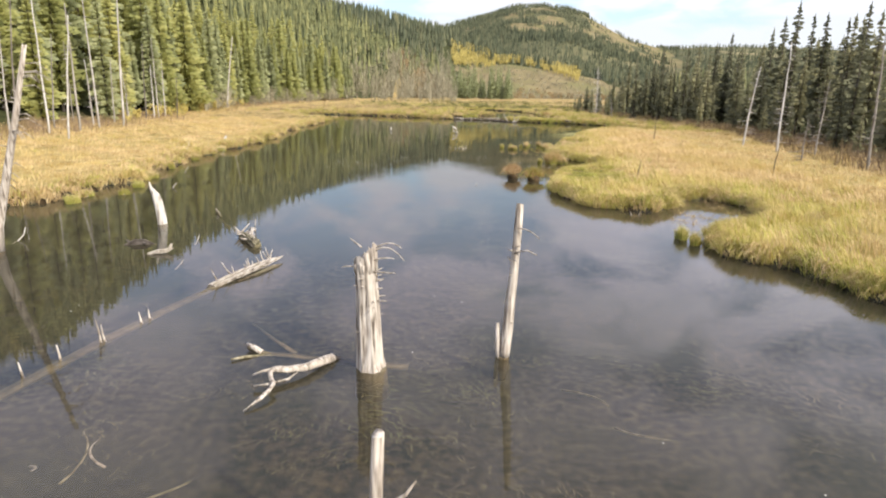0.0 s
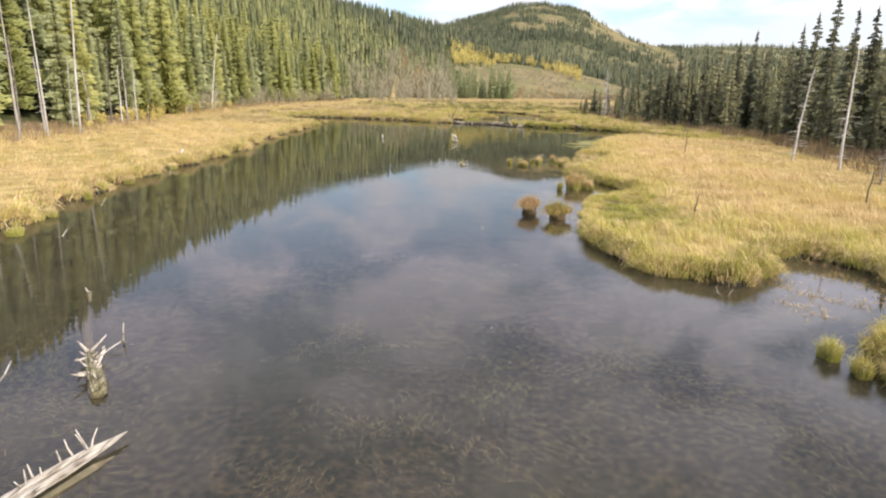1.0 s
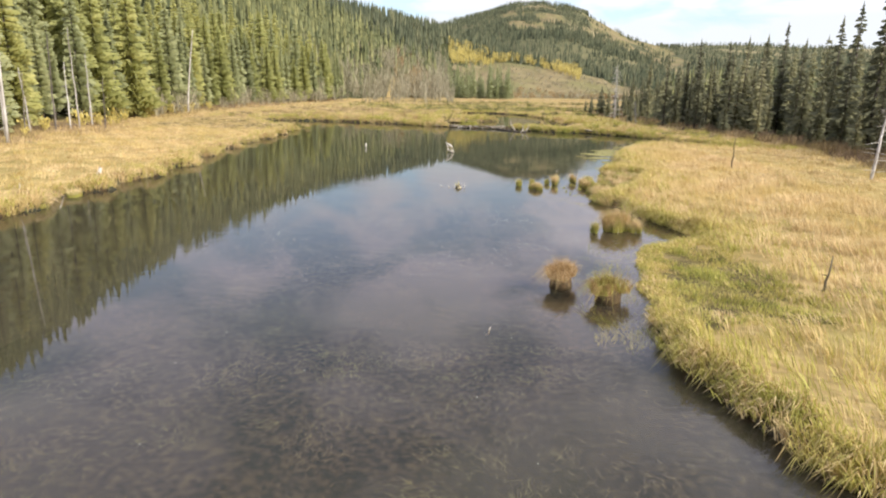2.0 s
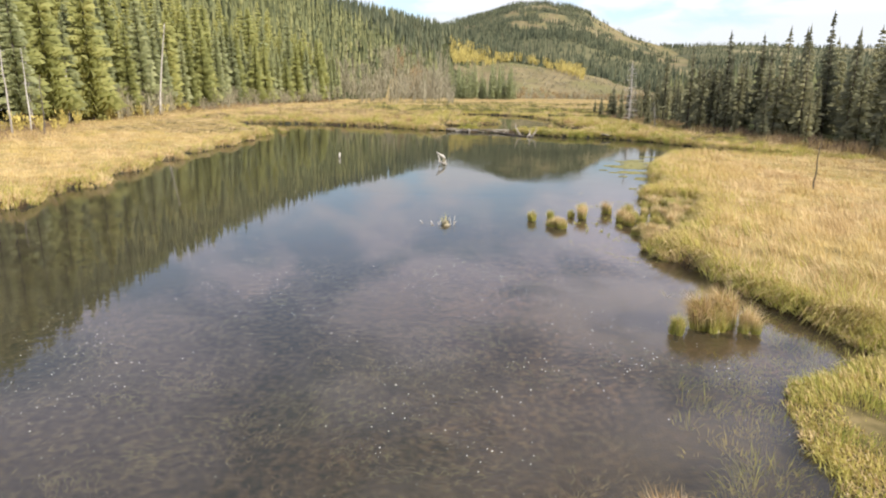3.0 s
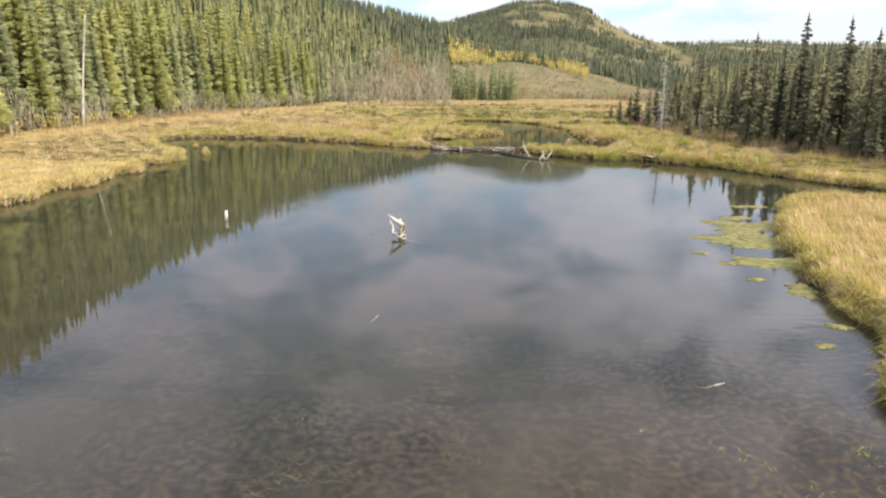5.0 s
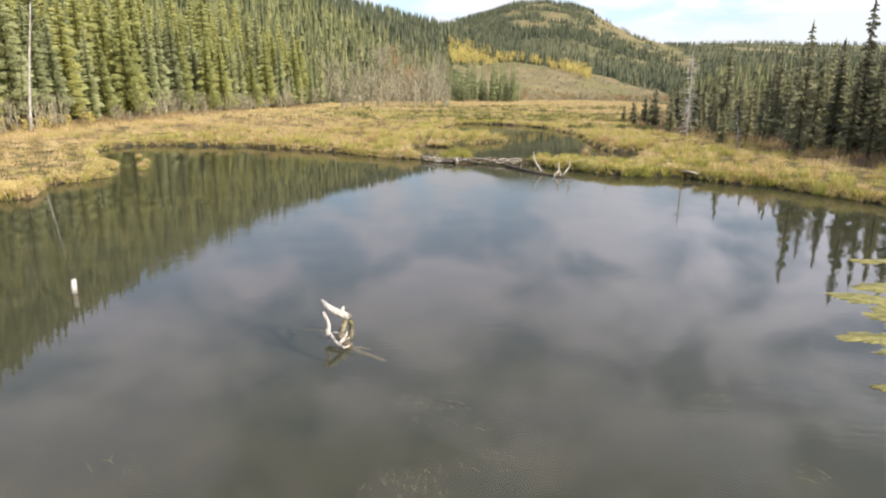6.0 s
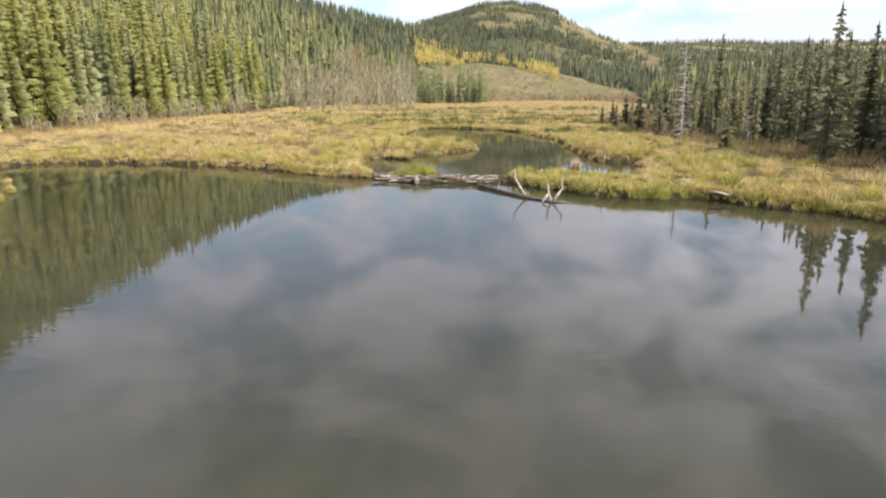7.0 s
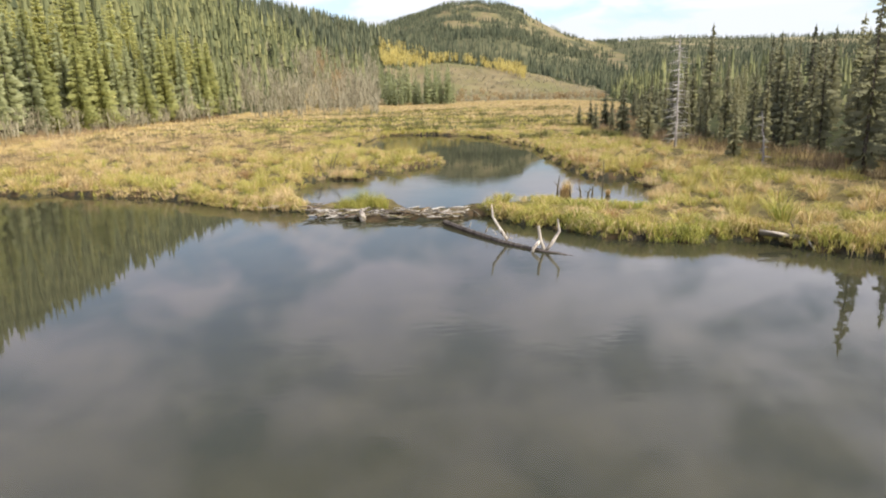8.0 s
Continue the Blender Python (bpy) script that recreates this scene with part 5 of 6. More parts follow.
limbs = [("dark_tip", [(0.80, 1.62, -0.03), (0.72, 1.53, 0.03), (0.66, 1.47, 0.05)], [0.012, 0.03, 0.05], 0.1, 0.0, M_bark),
         ("main_limb", [(0.68, 1.5, 0.04), (0.62, 1.38, 0.06), (0.55, 1.22, 0.08), (0.44, 1.03, 0.10), (0.26, 0.90, 0.12), (0.14, 0.86, 0.14), (0.07, 0.83, 0.15)], [0.066, 0.068, 0.064, 0.056, 0.05, 0.046, 0.036], 0.08, 0.0, M_dead),
         ("fork", [(0.09, 0.84, 0.15), (0.07, 0.74, 0.15), (0.11, 0.64, 0.13), (0.19, 0.5, 0.11), (0.18, 0.36, 0.09), (0.13, 0.2, 0.07), (0.02, -0.03, 0.02)], [0.038, 0.036, 0.03, 0.027, 0.026, 0.024, 0.014], 0.05, 0, M_dead),
         ("fork", [(0.10, 0.84, 0.15), (-0.03, 0.74, 0.16), (-0.12, 0.67, 0.14)], [0.028, 0.018, 0.01], 0, 0.02, None),
         ("fork", [(0.36, 0.92, 0.09), (0.30, 0.74, 0.06), (0.10, 0.57, 0.07), (-0.07, 0.54, 0.05)], [0.02, 0.02, 0.018, 0.012], 0, 0.02, None),
         ("twig", [(0.2, 0.66, 0.06), (0.14, 0.6, 0.1), (0.12, 0.55, 0.14)], [0.01, 0.009, 0.006], 0, 0, None)]
wood("driftwood_branch", -0.87, 17.29, limbs, "pale forked driftwood branch lying in the water", "driftwood", 206)
limbs = [("main_limb", [(2.35, 0.4, -0.24), (1.6, 0.42, -0.2), (0.83, 0.48, -0.12), (0.28, 0.46, -0.02), (0.06, 0.5, 0.06)], [0.07, 0.075, 0.06, 0.045, 0.04], 0.08, 0.02, M_wet),
         ("bleached_tip", [(0.26, 0.46, 0.0), (0.16, 0.48, 0.05), (0.04, 0.52, 0.08)], [0.044, 0.042, 0.035], 0.1, 0.04, M_dead),
         ("side_branch", [(0.5, 0.46, -0.06), (0.26, 0.38, -0.02), (0.1, 0.25, 0.02), (-0.05, 0.12, 0.03)], [0.03, 0.026, 0.024, 0.014], 0.05, 0, M_sunk),
         ("sunken_limb", [(0.7, 0.6, -0.12), (0.2, 1.1, -0.12), (-0.3, 1.65, -0.1)], [0.045, 0.035, 0.02], 0.08, 0, M_wet)]
wood("sunken_branch", -1.5, 18.5, limbs, "waterlogged branch with a bleached tip above the water", "driftwood", 207, M_wet)

rr = random.Random(12)
limbs = [("split_trunk", [(0.0, 0.08, 0.10), (-0.06, -0.15, 0.10), (-0.13, -0.34, 0.10), (-0.23, -0.64, 0.09), (-0.36, -1.02, 0.07), (-0.52, -1.48, 0.03), (-0.72, -2.05, -0.05)], [0.006, 0.045, 0.075, 0.10, 0.115, 0.11, 0.095], 0.3, 0.0, M_log),
         ("split_slab", [(0.06, -0.3, 0.0), (-0.02, -0.55, 0.01), (-0.18, -1.0, -0.03), (-0.4, -1.6, -0.06)], [0.01, 0.05, 0.06, 0.05], 0.2, 0, M_wet),
         ("sunken_trunk", [(-0.62, -1.75, -0.08), (-1.0, -3.3, -0.13), (-1.25, -4.6, -0.15), (-1.48, -6.2, -0.17), (-1.75, -8.6, -0.22)], [0.1, 0.11, 0.105, 0.10, 0.08], 0.15, 0, M_wet)]
for k in range(13):
    s = rr.uniform(0.05, 0.95)
    p = (-0.08 - 0.62 * s + rr.uniform(-0.08, 0.0), -0.2 - 1.8 * s, 0.08)
    q = (p[0] + rr.uniform(-0.18, 0.04), p[1] + rr.uniform(-0.1, 0.1), 0.15 + rr.uniform(0.06, 0.26))
    pts, rads = twig(p, q, 0.016, rr, 2)
    limbs.append(("branch_stub", pts, rads, 0, 0, None))
for px, py, h in [(-1.22, -4.76, 0.3), (-1.19, -4.7, 0.2), (-1.03, -3.95, 0.14), (-0.98, -3.76, 0.12), (-1.38, -5.42, 0.18), (-1.52, -5.97, 0.16)]:
    pts, rads = twig((px, py, -0.1), (px - 0.05, py + 0.02, h), 0.024, rr, 2)
    limbs.append(("branch_stub", pts, rads, 0, 0.03, None))
wood("half_sunken_log", -2.50, 23.9, limbs, "long bleached log, half sunken, with spiky branch stubs", "log", 208)

rr = random.Random(13)
limbs = [("trunk", [(0.0, 0, 0.03), (-0.1, 0.14, 0.08), (-0.32, 0.45, 0.09), (-0.62, 0.86, 0.07), (-0.85, 1.18, 0.04)], [0.085, 0.105, 0.10, 0.095, 0.07], 0.32, 0.0, M_sunk),
         ("sunken_trunk", [(-0.8, 1.1, -0.08), (-1.9, 2.7, -0.2), (-2.7, 4.0, -0.3)], [0.08, 0.08, 0.06], 0.1, 0, M_wet)]
for k in range(15):
    a = 6.283 * k / 15 + rr.uniform(-0.2, 0.2)
    L = rr.uniform(0.14, 0.3)
    s = rr.uniform(0.4, 1.0)
    p = Vector((-0.88 * s, 1.2 * s, 0.08))
    q = p + Vector((math.cos(a) * L, math.sin(a) * L, rr.uniform(0.02, 0.24)))
    pts, rads = twig(p, q, rr.uniform(0.022, 0.04), rr, 3)
    limbs.append(("root_spike", pts, rads, 0, 0.03, M_dead))
for k in range(5):
    s = rr.uniform(0.1, 0.8)
    pts, rads = twig((-0.7 * s, 1.0 * s, 0.12), (-0.7 * s + rr.uniform(-0.2, 0.2), 1.0 * s + rr.uniform(-0.1, 0.1), 0.24), 0.02, rr, 2)
    limbs.append(("branch_stub", pts, rads, 0, 0.03, M_dead))
wood("spiky_log", -3.42, 24.9, limbs, "mossy half-sunken log bristling with pale broken roots", "log", 209)

limbs = [("trunk", [(-0.2, -0.06, 0.0), (0.0, 0, 0.05), (0.16, 0.08, 0.06), (0.24, 0.14, 0.1)], [0.035, 0.048, 0.05, 0.035], 0.25, 0.06, None), ("branch_stub", [(0.2, 0.1, 0.06), (0.26, 0.14, 0.2)], [0.035, 0.028], 0.1, 0.03, None)]
wood("floating_log", -5.42, 24.1, limbs, "short floating log with a rough end", "log", 210, M_log)
limbs = [("trunk", [(-0.35, -0.1, -0.05), (-0.1, 0, 0.03), (0.12, 0.06, 0.04), (0.32, 0.1, -0.03)], [0.03, 0.08, 0.07, 0.03], 0.4, 0.1, M_bark), ("root_spike", [(-0.2, 0.02, 0.02), (-0.36, 0.12, 0.06)], [0.04, 0.015], 0.2, 0.05, M_bark), ("root_spike", [(0.1, 0.02, 0.04), (0.26, -0.12, 0.05)], [0.035, 0.012], 0.2, 0.05, M_bark)]
wood("rotten_log", -6.3, 24.9, limbs, "brown rotten lump of wood barely above the water", "log", 211, M_wet)
limbs = [("trunk", [(0.2, -0.3, -0.04), (0, 0, 0.05), (-0.15, 0.25, 0.0)], [0.03, 0.05, 0.03], 0.1, 0.04, M_wet),
         ("root_spike", [(0, 0, 0.05), (-0.08, 0.03, 0.16)], [0.03, 0.012], 0, 0.03, M_dead)]
wood("driftwood_root", -6.0, 28.8, limbs, "dark driftwood root with a pale spike", "driftwood", 212)
STICKS = [(-5.08, 25.25, -0.05, 0.35, 0.12), (-4.52, 23.15, -0.02, 0.34, 0.05), (-11.45, 38.0, 0.2, 0.1, 0.25), (-9.28, 24.8, 0.1, 0.25, 0.3), (-4.15, 26.78, 0.02, 0.0, 0.3),
          (-2.2, 15.2, 0.12, -0.2, 0.05), (-4.3, 26.1, 0.3, 0.35, 0.12), (-13.0, 46.0, 0.1, 0.1, 0.35), (-14.4, 45.0, -0.2, 0.1, 0.4), (-15.9, 48.0, 0.05, 0.0, 0.5), (6.6, 30.4, 0.12, 0.05, 0.1), (1.5, 36.0, 0.05, 0, 0.1),
          (-9.8, 33.5, 0.2, 0.1, 0.2), (-12.5, 35.2, -0.1, 0.1, 0.3), (5.0, 34.2, 0.0, -0.1, 0.25), (4.6, 36.2, 0.05, 0.0, 0.2), (6.5, 30.5, -0.1, 0.05, 0.12), (-0.4, 62.0, 0.1, 0.1, 0.05), (5.1, 59.6, 0.3, -0.05, 0.06)]
for k, (x, y, dx, dy, h) in enumerate(STICKS):
    rr = random.Random(300 + k)
    pts, rads = twig((-dx * 0.3, -dy * 0.3, -0.15), (dx, dy, h), 0.022, rr, 3, 0.06)
    e = empty("stick", x, y, 0, "thin pale dead stick poking out of the water", "stick", "sticks in the pond")
    bm = bmesh.new(); tube(bm, pts, rads, 5, rr, 0.1)
    part("shaft", bm, M_drift if k % 3 else M_white, e)
for k, (x, y, dx, dy, bow) in enumerate([(-2.12, 15.85, -0.3, 0.85, 0.12), (-1.85, 16.15, -0.32, 0.4, -0.1), (-2.6, 16.1, 0.12, -0.14, 0.05), (-1.2, 15.7, 0.35, 0.35, 0.1), (2.9, 18.3, 0.5, -0.5, 0.12), (3.4, 17.4, 0.6, -0.3, -0.1)]):
    rr = random.Random(330 + k)
    e = empty("drowned_stalk", x, y, -0.05, "pale bent stalk drifting just under the water", "stick", "stalks in the pond")
    bm = bmesh.new(); tube(bm, arc((0, 0, -0.06), (dx * 0.5 + bow, dy * 0.5 + bow * 0.3, 0.0), (dx, dy, 0.03)), [0.016, 0.015, 0.014, 0.013, 0.011, 0.009, 0.006], 5, rr, 0.1)
    part("shaft", bm, (M_sunk, M_drift, M_white)[min(k, 2)] if k < 3 else M_sunk, e)
limbs = [("trunk", [(-0.15, 0, -0.3), (0, 0, 0.0), (0.12, 0.02, 0.3), (0.2, 0.03, 0.55)], [0.12, 0.11, 0.09, 0.06], 0.08, 0.08, None)]
wood("leaning_stump", -15.5, 52.2, [(*l[:5], M_white) for l in limbs], "white leaning stump at the grassy shore", "stump", 213)
limbs = [("trunk", [(0, 0, -0.6), (0, 0, 0.0), (0.01, 0, 0.15), (0.02, 0, 0.3)], [0.07, 0.065, 0.06, 0.05], 0.06, 0.03, None)]
wood("short_post", -7.08, 71.2, [(*l[:5], M_white) for l in limbs], "short white dead post standing in open water", "stump", 214)

# root cluster far out in the pond
limbs = [("main_limb", [(-0.16, 0.02, 0.64), (-0.08, -0.05, 0.59), (0.0, -0.10, 0.54), (0.09, -0.08, 0.47), (0.18, -0.02, 0.40), (0.26, 0.08, 0.32), (0.31, 0.15, 0.28)], [0.022, 0.042, 0.056, 0.062, 0.066, 0.07, 0.05], 0.14, 0.03, M_white),
         ("knob", [(0.19, 0.02, 0.40), (0.205, 0.05, 0.46), (0.215, 0.09, 0.50)], [0.045, 0.038, 0.018], 0.08, 0.03, M_white),
         ("root", [(-0.06, -0.27, 0.52), (-0.03, -0.27, 0.44), (0.01, -0.27, 0.36), (0.04, -0.29, 0.26), (0.01, -0.31, 0.17), (0.06, -0.36, 0.13)], [0.02, 0.036, 0.034, 0.036, 0.055, 0.06], 0.12, 0.03, M_white),
         ("root", [(0.06, -0.36, 0.13), (0.13, -0.45, 0.13), (0.19, -0.54, 0.10), (0.29, -0.63, 0.07), (0.40, -0.71, 0.05), (0.46, -0.69, 0.07), (0.52, -0.66, 0.11)], [0.045, 0.03, 0.026, 0.025, 0.023, 0.02, 0.013], 0.05, 0.02, M_white),
         ("root", [(0.28, -0.62, 0.09), (0.33, -0.57, 0.13), (0.38, -0.54, 0.18), (0.41, -0.54, 0.27)], [0.024, 0.022, 0.02, 0.012], 0, 0.02, M_white),
         ("root", [(0.10, -0.27, 0.14), (0.18, -0.29, 0.15), (0.28, -0.32, 0.13), (0.38, -0.40, 0.15)], [0.018, 0.016, 0.014, 0.009], 0, 0, M_dead),
         ("root", [(0.30, -0.55, 0.06), (0.36, -0.47, 0.1), (0.44, -0.46, 0.14)], [0.014, 0.012, 0.008], 0, 0, M_dead),
         ("brown_root", [(0.25, 0.12, 0.28), (0.22, -0.02, 0.14), (0.22, -0.15, 0.02), (0.34, -0.38, -0.07)], [0.045, 0.06, 0.07, 0.075], 0.12, 0, M_sunk),
         ("brown_root", [(0.30, 0.20, 0.20), (0.29, 0.36, 0.06), (0.34, 0.12, -0.06), (0.36, -0.12, -0.14)], [0.035, 0.05, 0.05, 0.045], 0.12, 0, M_sunk),
         ("sunken_trunk", [(0.22, -0.10, -0.02), (0.40, -0.45, -0.09), (0.60, -0.62, -0.12), (0.82, -0.72, -0.15), (1.10, -0.86, -0.22)], [0.10, 0.095, 0.075, 0.055, 0.035], 0.12, 0, M_wet),
         ("sunken_trunk", [(0.0, 0.05, -0.06), (-0.32, 0.36, -0.08), (-0.55, 0.30, -0.14), (-0.78, 0.22, -0.25)], [0.06, 0.06, 0.055, 0.04], 0.1, 0, M_wet),
         ("sunken_trunk", [(0.36, -0.5, -0.08), (0.58, -0.4, -0.14), (0.8, -0.45, -0.2)], [0.04, 0.035, 0.02], 0.1, 0, M_wet)]
wood("upturned_root", -1.05, 69.35, limbs, "bleached upturned tree root rising from open water", "driftwood", 215)

# mud hummock with gnawed sticks
e = empty("gnawed_stump", 0.33, 52.85, 0, "small rotten stump hummock ringed by white gnawed sticks", "stump")
rr = random.Random(40)
bm = bmesh.new(); tube(bm, [(0, 0, -0.3), (0, 0, 0.0), (0.0, 0, 0.07), (0, 0.01, 0.1)], [0.15, 0.12, 0.11, 0.07], 14, rr, 0.3, 0.3, 0.06)
part("stump", bm, M_sunk, e)
for dx, dy, h, lx, ly in [(-0.68, 0.16, 0.1, -0.12, 0.14), (-0.42, 0.02, 0.16, -0.02, 0.1), (-0.36, -0.05, 0.1, -0.06, 0.08), (0.16, 0.05, 0.34, -0.02, 0.03), (0.22, 0.02, 0.16, 0.12, 0.14), (-0.2, -0.02, 0.15, -0.03, 0.0), (-0.16, 0.0, 0.22, 0.0, 0.05), (0.1, -0.1, 0.1, 0.08, -0.02), (0.24, 0.12, 0.4, 0.04, 0.05)]:
    bm = bmesh.new(); tube(bm, [(dx, dy, -0.1), (dx + lx * 0.4, dy + ly * 0.4, h * 0.3), (dx + lx, dy + ly, h * 0.6)], [0.012, 0.011, 0.008], 6, rr, 0.08)
    part("gnawed_stick", bm, M_white, e)


# ---------------------------------------------------------------- beaver dam
rr = random.Random(77)
limbs = [("trunk", [(0.35, 0.1, 0.09), (0.9, -1.0, 0.06), (2.0, -3.0, 0.03), (3.0, -4.2, 0.01), (3.75, -4.75, -0.03)], [0.085, 0.085, 0.075, 0.06, 0.035], 0.15, 0.03, M_bark)]
for (p, pts) in [(0, [(2.15, -3.0, 0.1), (1.95, -2.85, 0.4), (1.75, -2.7, 0.75), (1.72, -2.6, 1.15)]), (1, [(3.05, -4.2, 0.05), (2.95, -4.1, 0.35), (2.9, -4.1, 0.72)]), (2, [(3.1, -4.25, 0.05), (3.3, -4.2, 0.3), (3.5, -4.1, 0.55), (3.45, -4.05, 0.92)]), (3, [(2.95, -4.1, 0.3), (2.75, -4.15, 0.1), (2.7, -4.2, -0.05)])]:
    limbs.append(("bleached_branch", pts, [0.055, 0.05, 0.04, 0.015][:len(pts)], 0.05, 0, M_dead))
for k in range(7):
    s = rr.uniform(0.25, 0.8)
    p = (s * 3.2, 0.3 - s * 4.7, 0.14)
    pts, rads = twig(p, (p[0] + rr.uniform(-0.15, 0.15), p[1] + rr.uniform(-0.2, 0.2), rr.uniform(0.2, 0.4)), 0.018, rr, 2)
    limbs.append(("branch_stub", pts, rads, 0, 0, M_dead))
wood("dam_log", 2.5, 96.2, limbs, "dark wet log with bleached upturned branches at the dam's face", "log", 216, M_wet)
limbs = [("trunk", [(-0.1, 0.5, 0.2), (0.02, 0.1, 0.16), (0.06, -0.25, 0.10)], [0.11, 0.12, 0.11], 0.06, 0.03, None)]
wood("pale_log", -0.15, 97.5, limbs, "short pale log end in the beaver dam", "log", 217)


def stick_pile(n, x0, x1, yline, seed):
    r2 = random.Random(seed)
    for k in range(n):
        x = r2.uniform(x0, x1)
        y = yline(x) + r2.gauss(0, 0.26)
        a = r2.gauss(0.0, 0.6) + (3.14 if r2.random() < 0.5 else 0)
        L = r2.uniform(0.3, 1.0)
        z = 0.10 + r2.uniform(0, 0.18)
        rad = r2.uniform(0.010, 0.035)
        e = empty("dam_stick", x, y, z, "weathered stick woven into the beaver dam", "stick", "sticks of the beaver dam")
        p, q = (-math.cos(a) * L / 2, -math.sin(a) * L / 2, r2.uniform(-0.08, 0.02)), (math.cos(a) * L / 2, math.sin(a) * L / 2, r2.uniform(-0.04, 0.1))
        bm = bmesh.new(); tube(bm, bend(p, q, 3, r2, 0.05), [rad, rad, rad * 0.8, rad * 0.5], 6, r2, 0.1)
        part("shaft", bm, r2.choice((M_drift, M_white, M_white, M_wet, M_bark, M_wet, M_shrub, M_sunk)), e)


stick_pile(200, -2.4, 3.6, lambda x: float(np.interp(x, [-3, -1, 1, 3, 4], [99.4, 98.3, 97.9, 97.6, 98.0])), 500)
stick_pile(22, -4.2, -2.2, lambda x: 100.3, 501)
stick_pile(18, 3.2, 5.0, lambda x: 98.1, 502)
limbs = [("trunk", [(-0.75, 0.3, 0.32), (-0.2, 0.1, 0.30), (0.2, -0.1, 0.24), (0.6, -0.35, 0.05)], [0.05, 0.09, 0.10, 0.07], 0.1, 0.05, M_wet),
         ("bleached_branch", [(-0.1, 0.0, 0.30), (-0.5, 0.0, 0.40), (-0.85, 0.1, 0.46)], [0.05, 0.04, 0.02], 0, 0.03, M_dead), ("bleached_branch", [(0.15, -0.1, 0.28), (0.5, -0.3, 0.2), (0.8, -0.55, -0.05)], [0.05, 0.045, 0.03], 0, 0, M_drift),
         ("bleached_branch", [(0.05, 0, 0.3), (0.1, 0.1, 0.5), (0.02, 0.15, 0.68)], [0.05, 0.03, 0.015], 0, 0.03, M_wet), ("bleached_branch", [(0.2, -0.1, 0.26), (0.3, -0.35, 0.2), (0.34, -0.6, 0.0)], [0.05, 0.035, 0.02], 0, 0.03, M_white)]
wood("driftwood_root", 12.5, 91.7, limbs, "twisted driftwood root stranded on the grassy bank", "driftwood", 218)
for x, y, h in [(7.75, 100.9, 0.95), (8.25, 100.6, 0.6), (8.0, 101.2, 0.4), (8.9, 101.4, 0.45), (9.15, 101.3, 0.3), (9.5, 101.8, 0.35)]:
    lean = 0.12 * math.sin(x * 40)
    limbs = [("trunk", [(0, 0, -0.3), (lean * 0.3, 0, h * 0.5), (lean, 0, h)], [0.055, 0.04, 0.018], 0.15, 0.08, M_wet), ("stub", [(lean * 0.4, 0, h * 0.55), (lean * 0.4 - 0.16, 0.02, h * 0.8)], [0.025, 0.01], 0, 0.02, M_wet)]
    wood("rotten_stump", x, y, limbs, "dark jagged rotten stump in the shallow pool", "stump", int(x * 100))


# ---------------------------------------------------------------- tussocks
def tussock(x, y, rad, h, mats, label, seed, blades=330, mound=True, peat=0.07, width=1.0):
    r = np.random.RandomState(seed)
    e = empty("tussock", x, y, 0, label, "grass tussock", "sedge tussocks in the water")
    if mound:
        bm = bmesh.new(); tube(bm, [(0, 0, -0.3), (0, 0, -0.03), (0, 0, peat * 0.6), (0, 0, peat)], [rad * 0.35, rad * (0.5 if peat < 0.1 else 0.72), rad * (0.5 if peat < 0.1 else 0.66), rad * 0.3], 12, random.Random(seed), 0.12)
        part("root_mound", bm, M_bank if peat > 0.1 else M_sunk, e)
    tip = r.normal(0, 0.16, 2) + np.array([-0.12, 0.0])
    for k, (m, share) in enumerate(mats):
        n = int(blades * share)
        a = r.uniform(0, 6.28, n); q = np.sqrt(r.uniform(0, 1, n)) * rad * 0.85 * (1 + 0.3 * np.sin(2 * a + seed) + 0.2 * np.sin(3 * a + 2 * seed))
        pos = np.stack([np.cos(a) * q, np.sin(a) * q, np.full(n, 0.0 if peat < 0.1 else peat * 0.6)], 1)
        ln = np.stack([np.cos(a), np.sin(a)], 1) * (r.uniform(0.0, 1.0, n) * (0.1 + (0.55 if peat < 0.1 else 1.1) * q / rad))[:, None] * (0.8 if peat < 0.1 else 1.0) + r.normal(0, 0.28, (n, 2)) + tip
        if peat < 0.1:
            far = np.sqrt((ln ** 2).sum(1))
            ln = ln * (np.minimum(far, 0.25 + 0.45 * far) / (far + 1e-6))[:, None]
        v, f = blades_arrays(pos, h * (0.3 + 0.85 * r.uniform(0, 1, n) ** 0.8) * (1.1 - 0.35 * q / rad), width * r.uniform(0.0022, 0.0058, n), ln, seed + k, 0.22, 1.0 if peat < 0.1 else 0.9, 0.1 if peat < 0.1 else -0.3)
        soup("foliage", v, f, [m], parent=e)
    return e


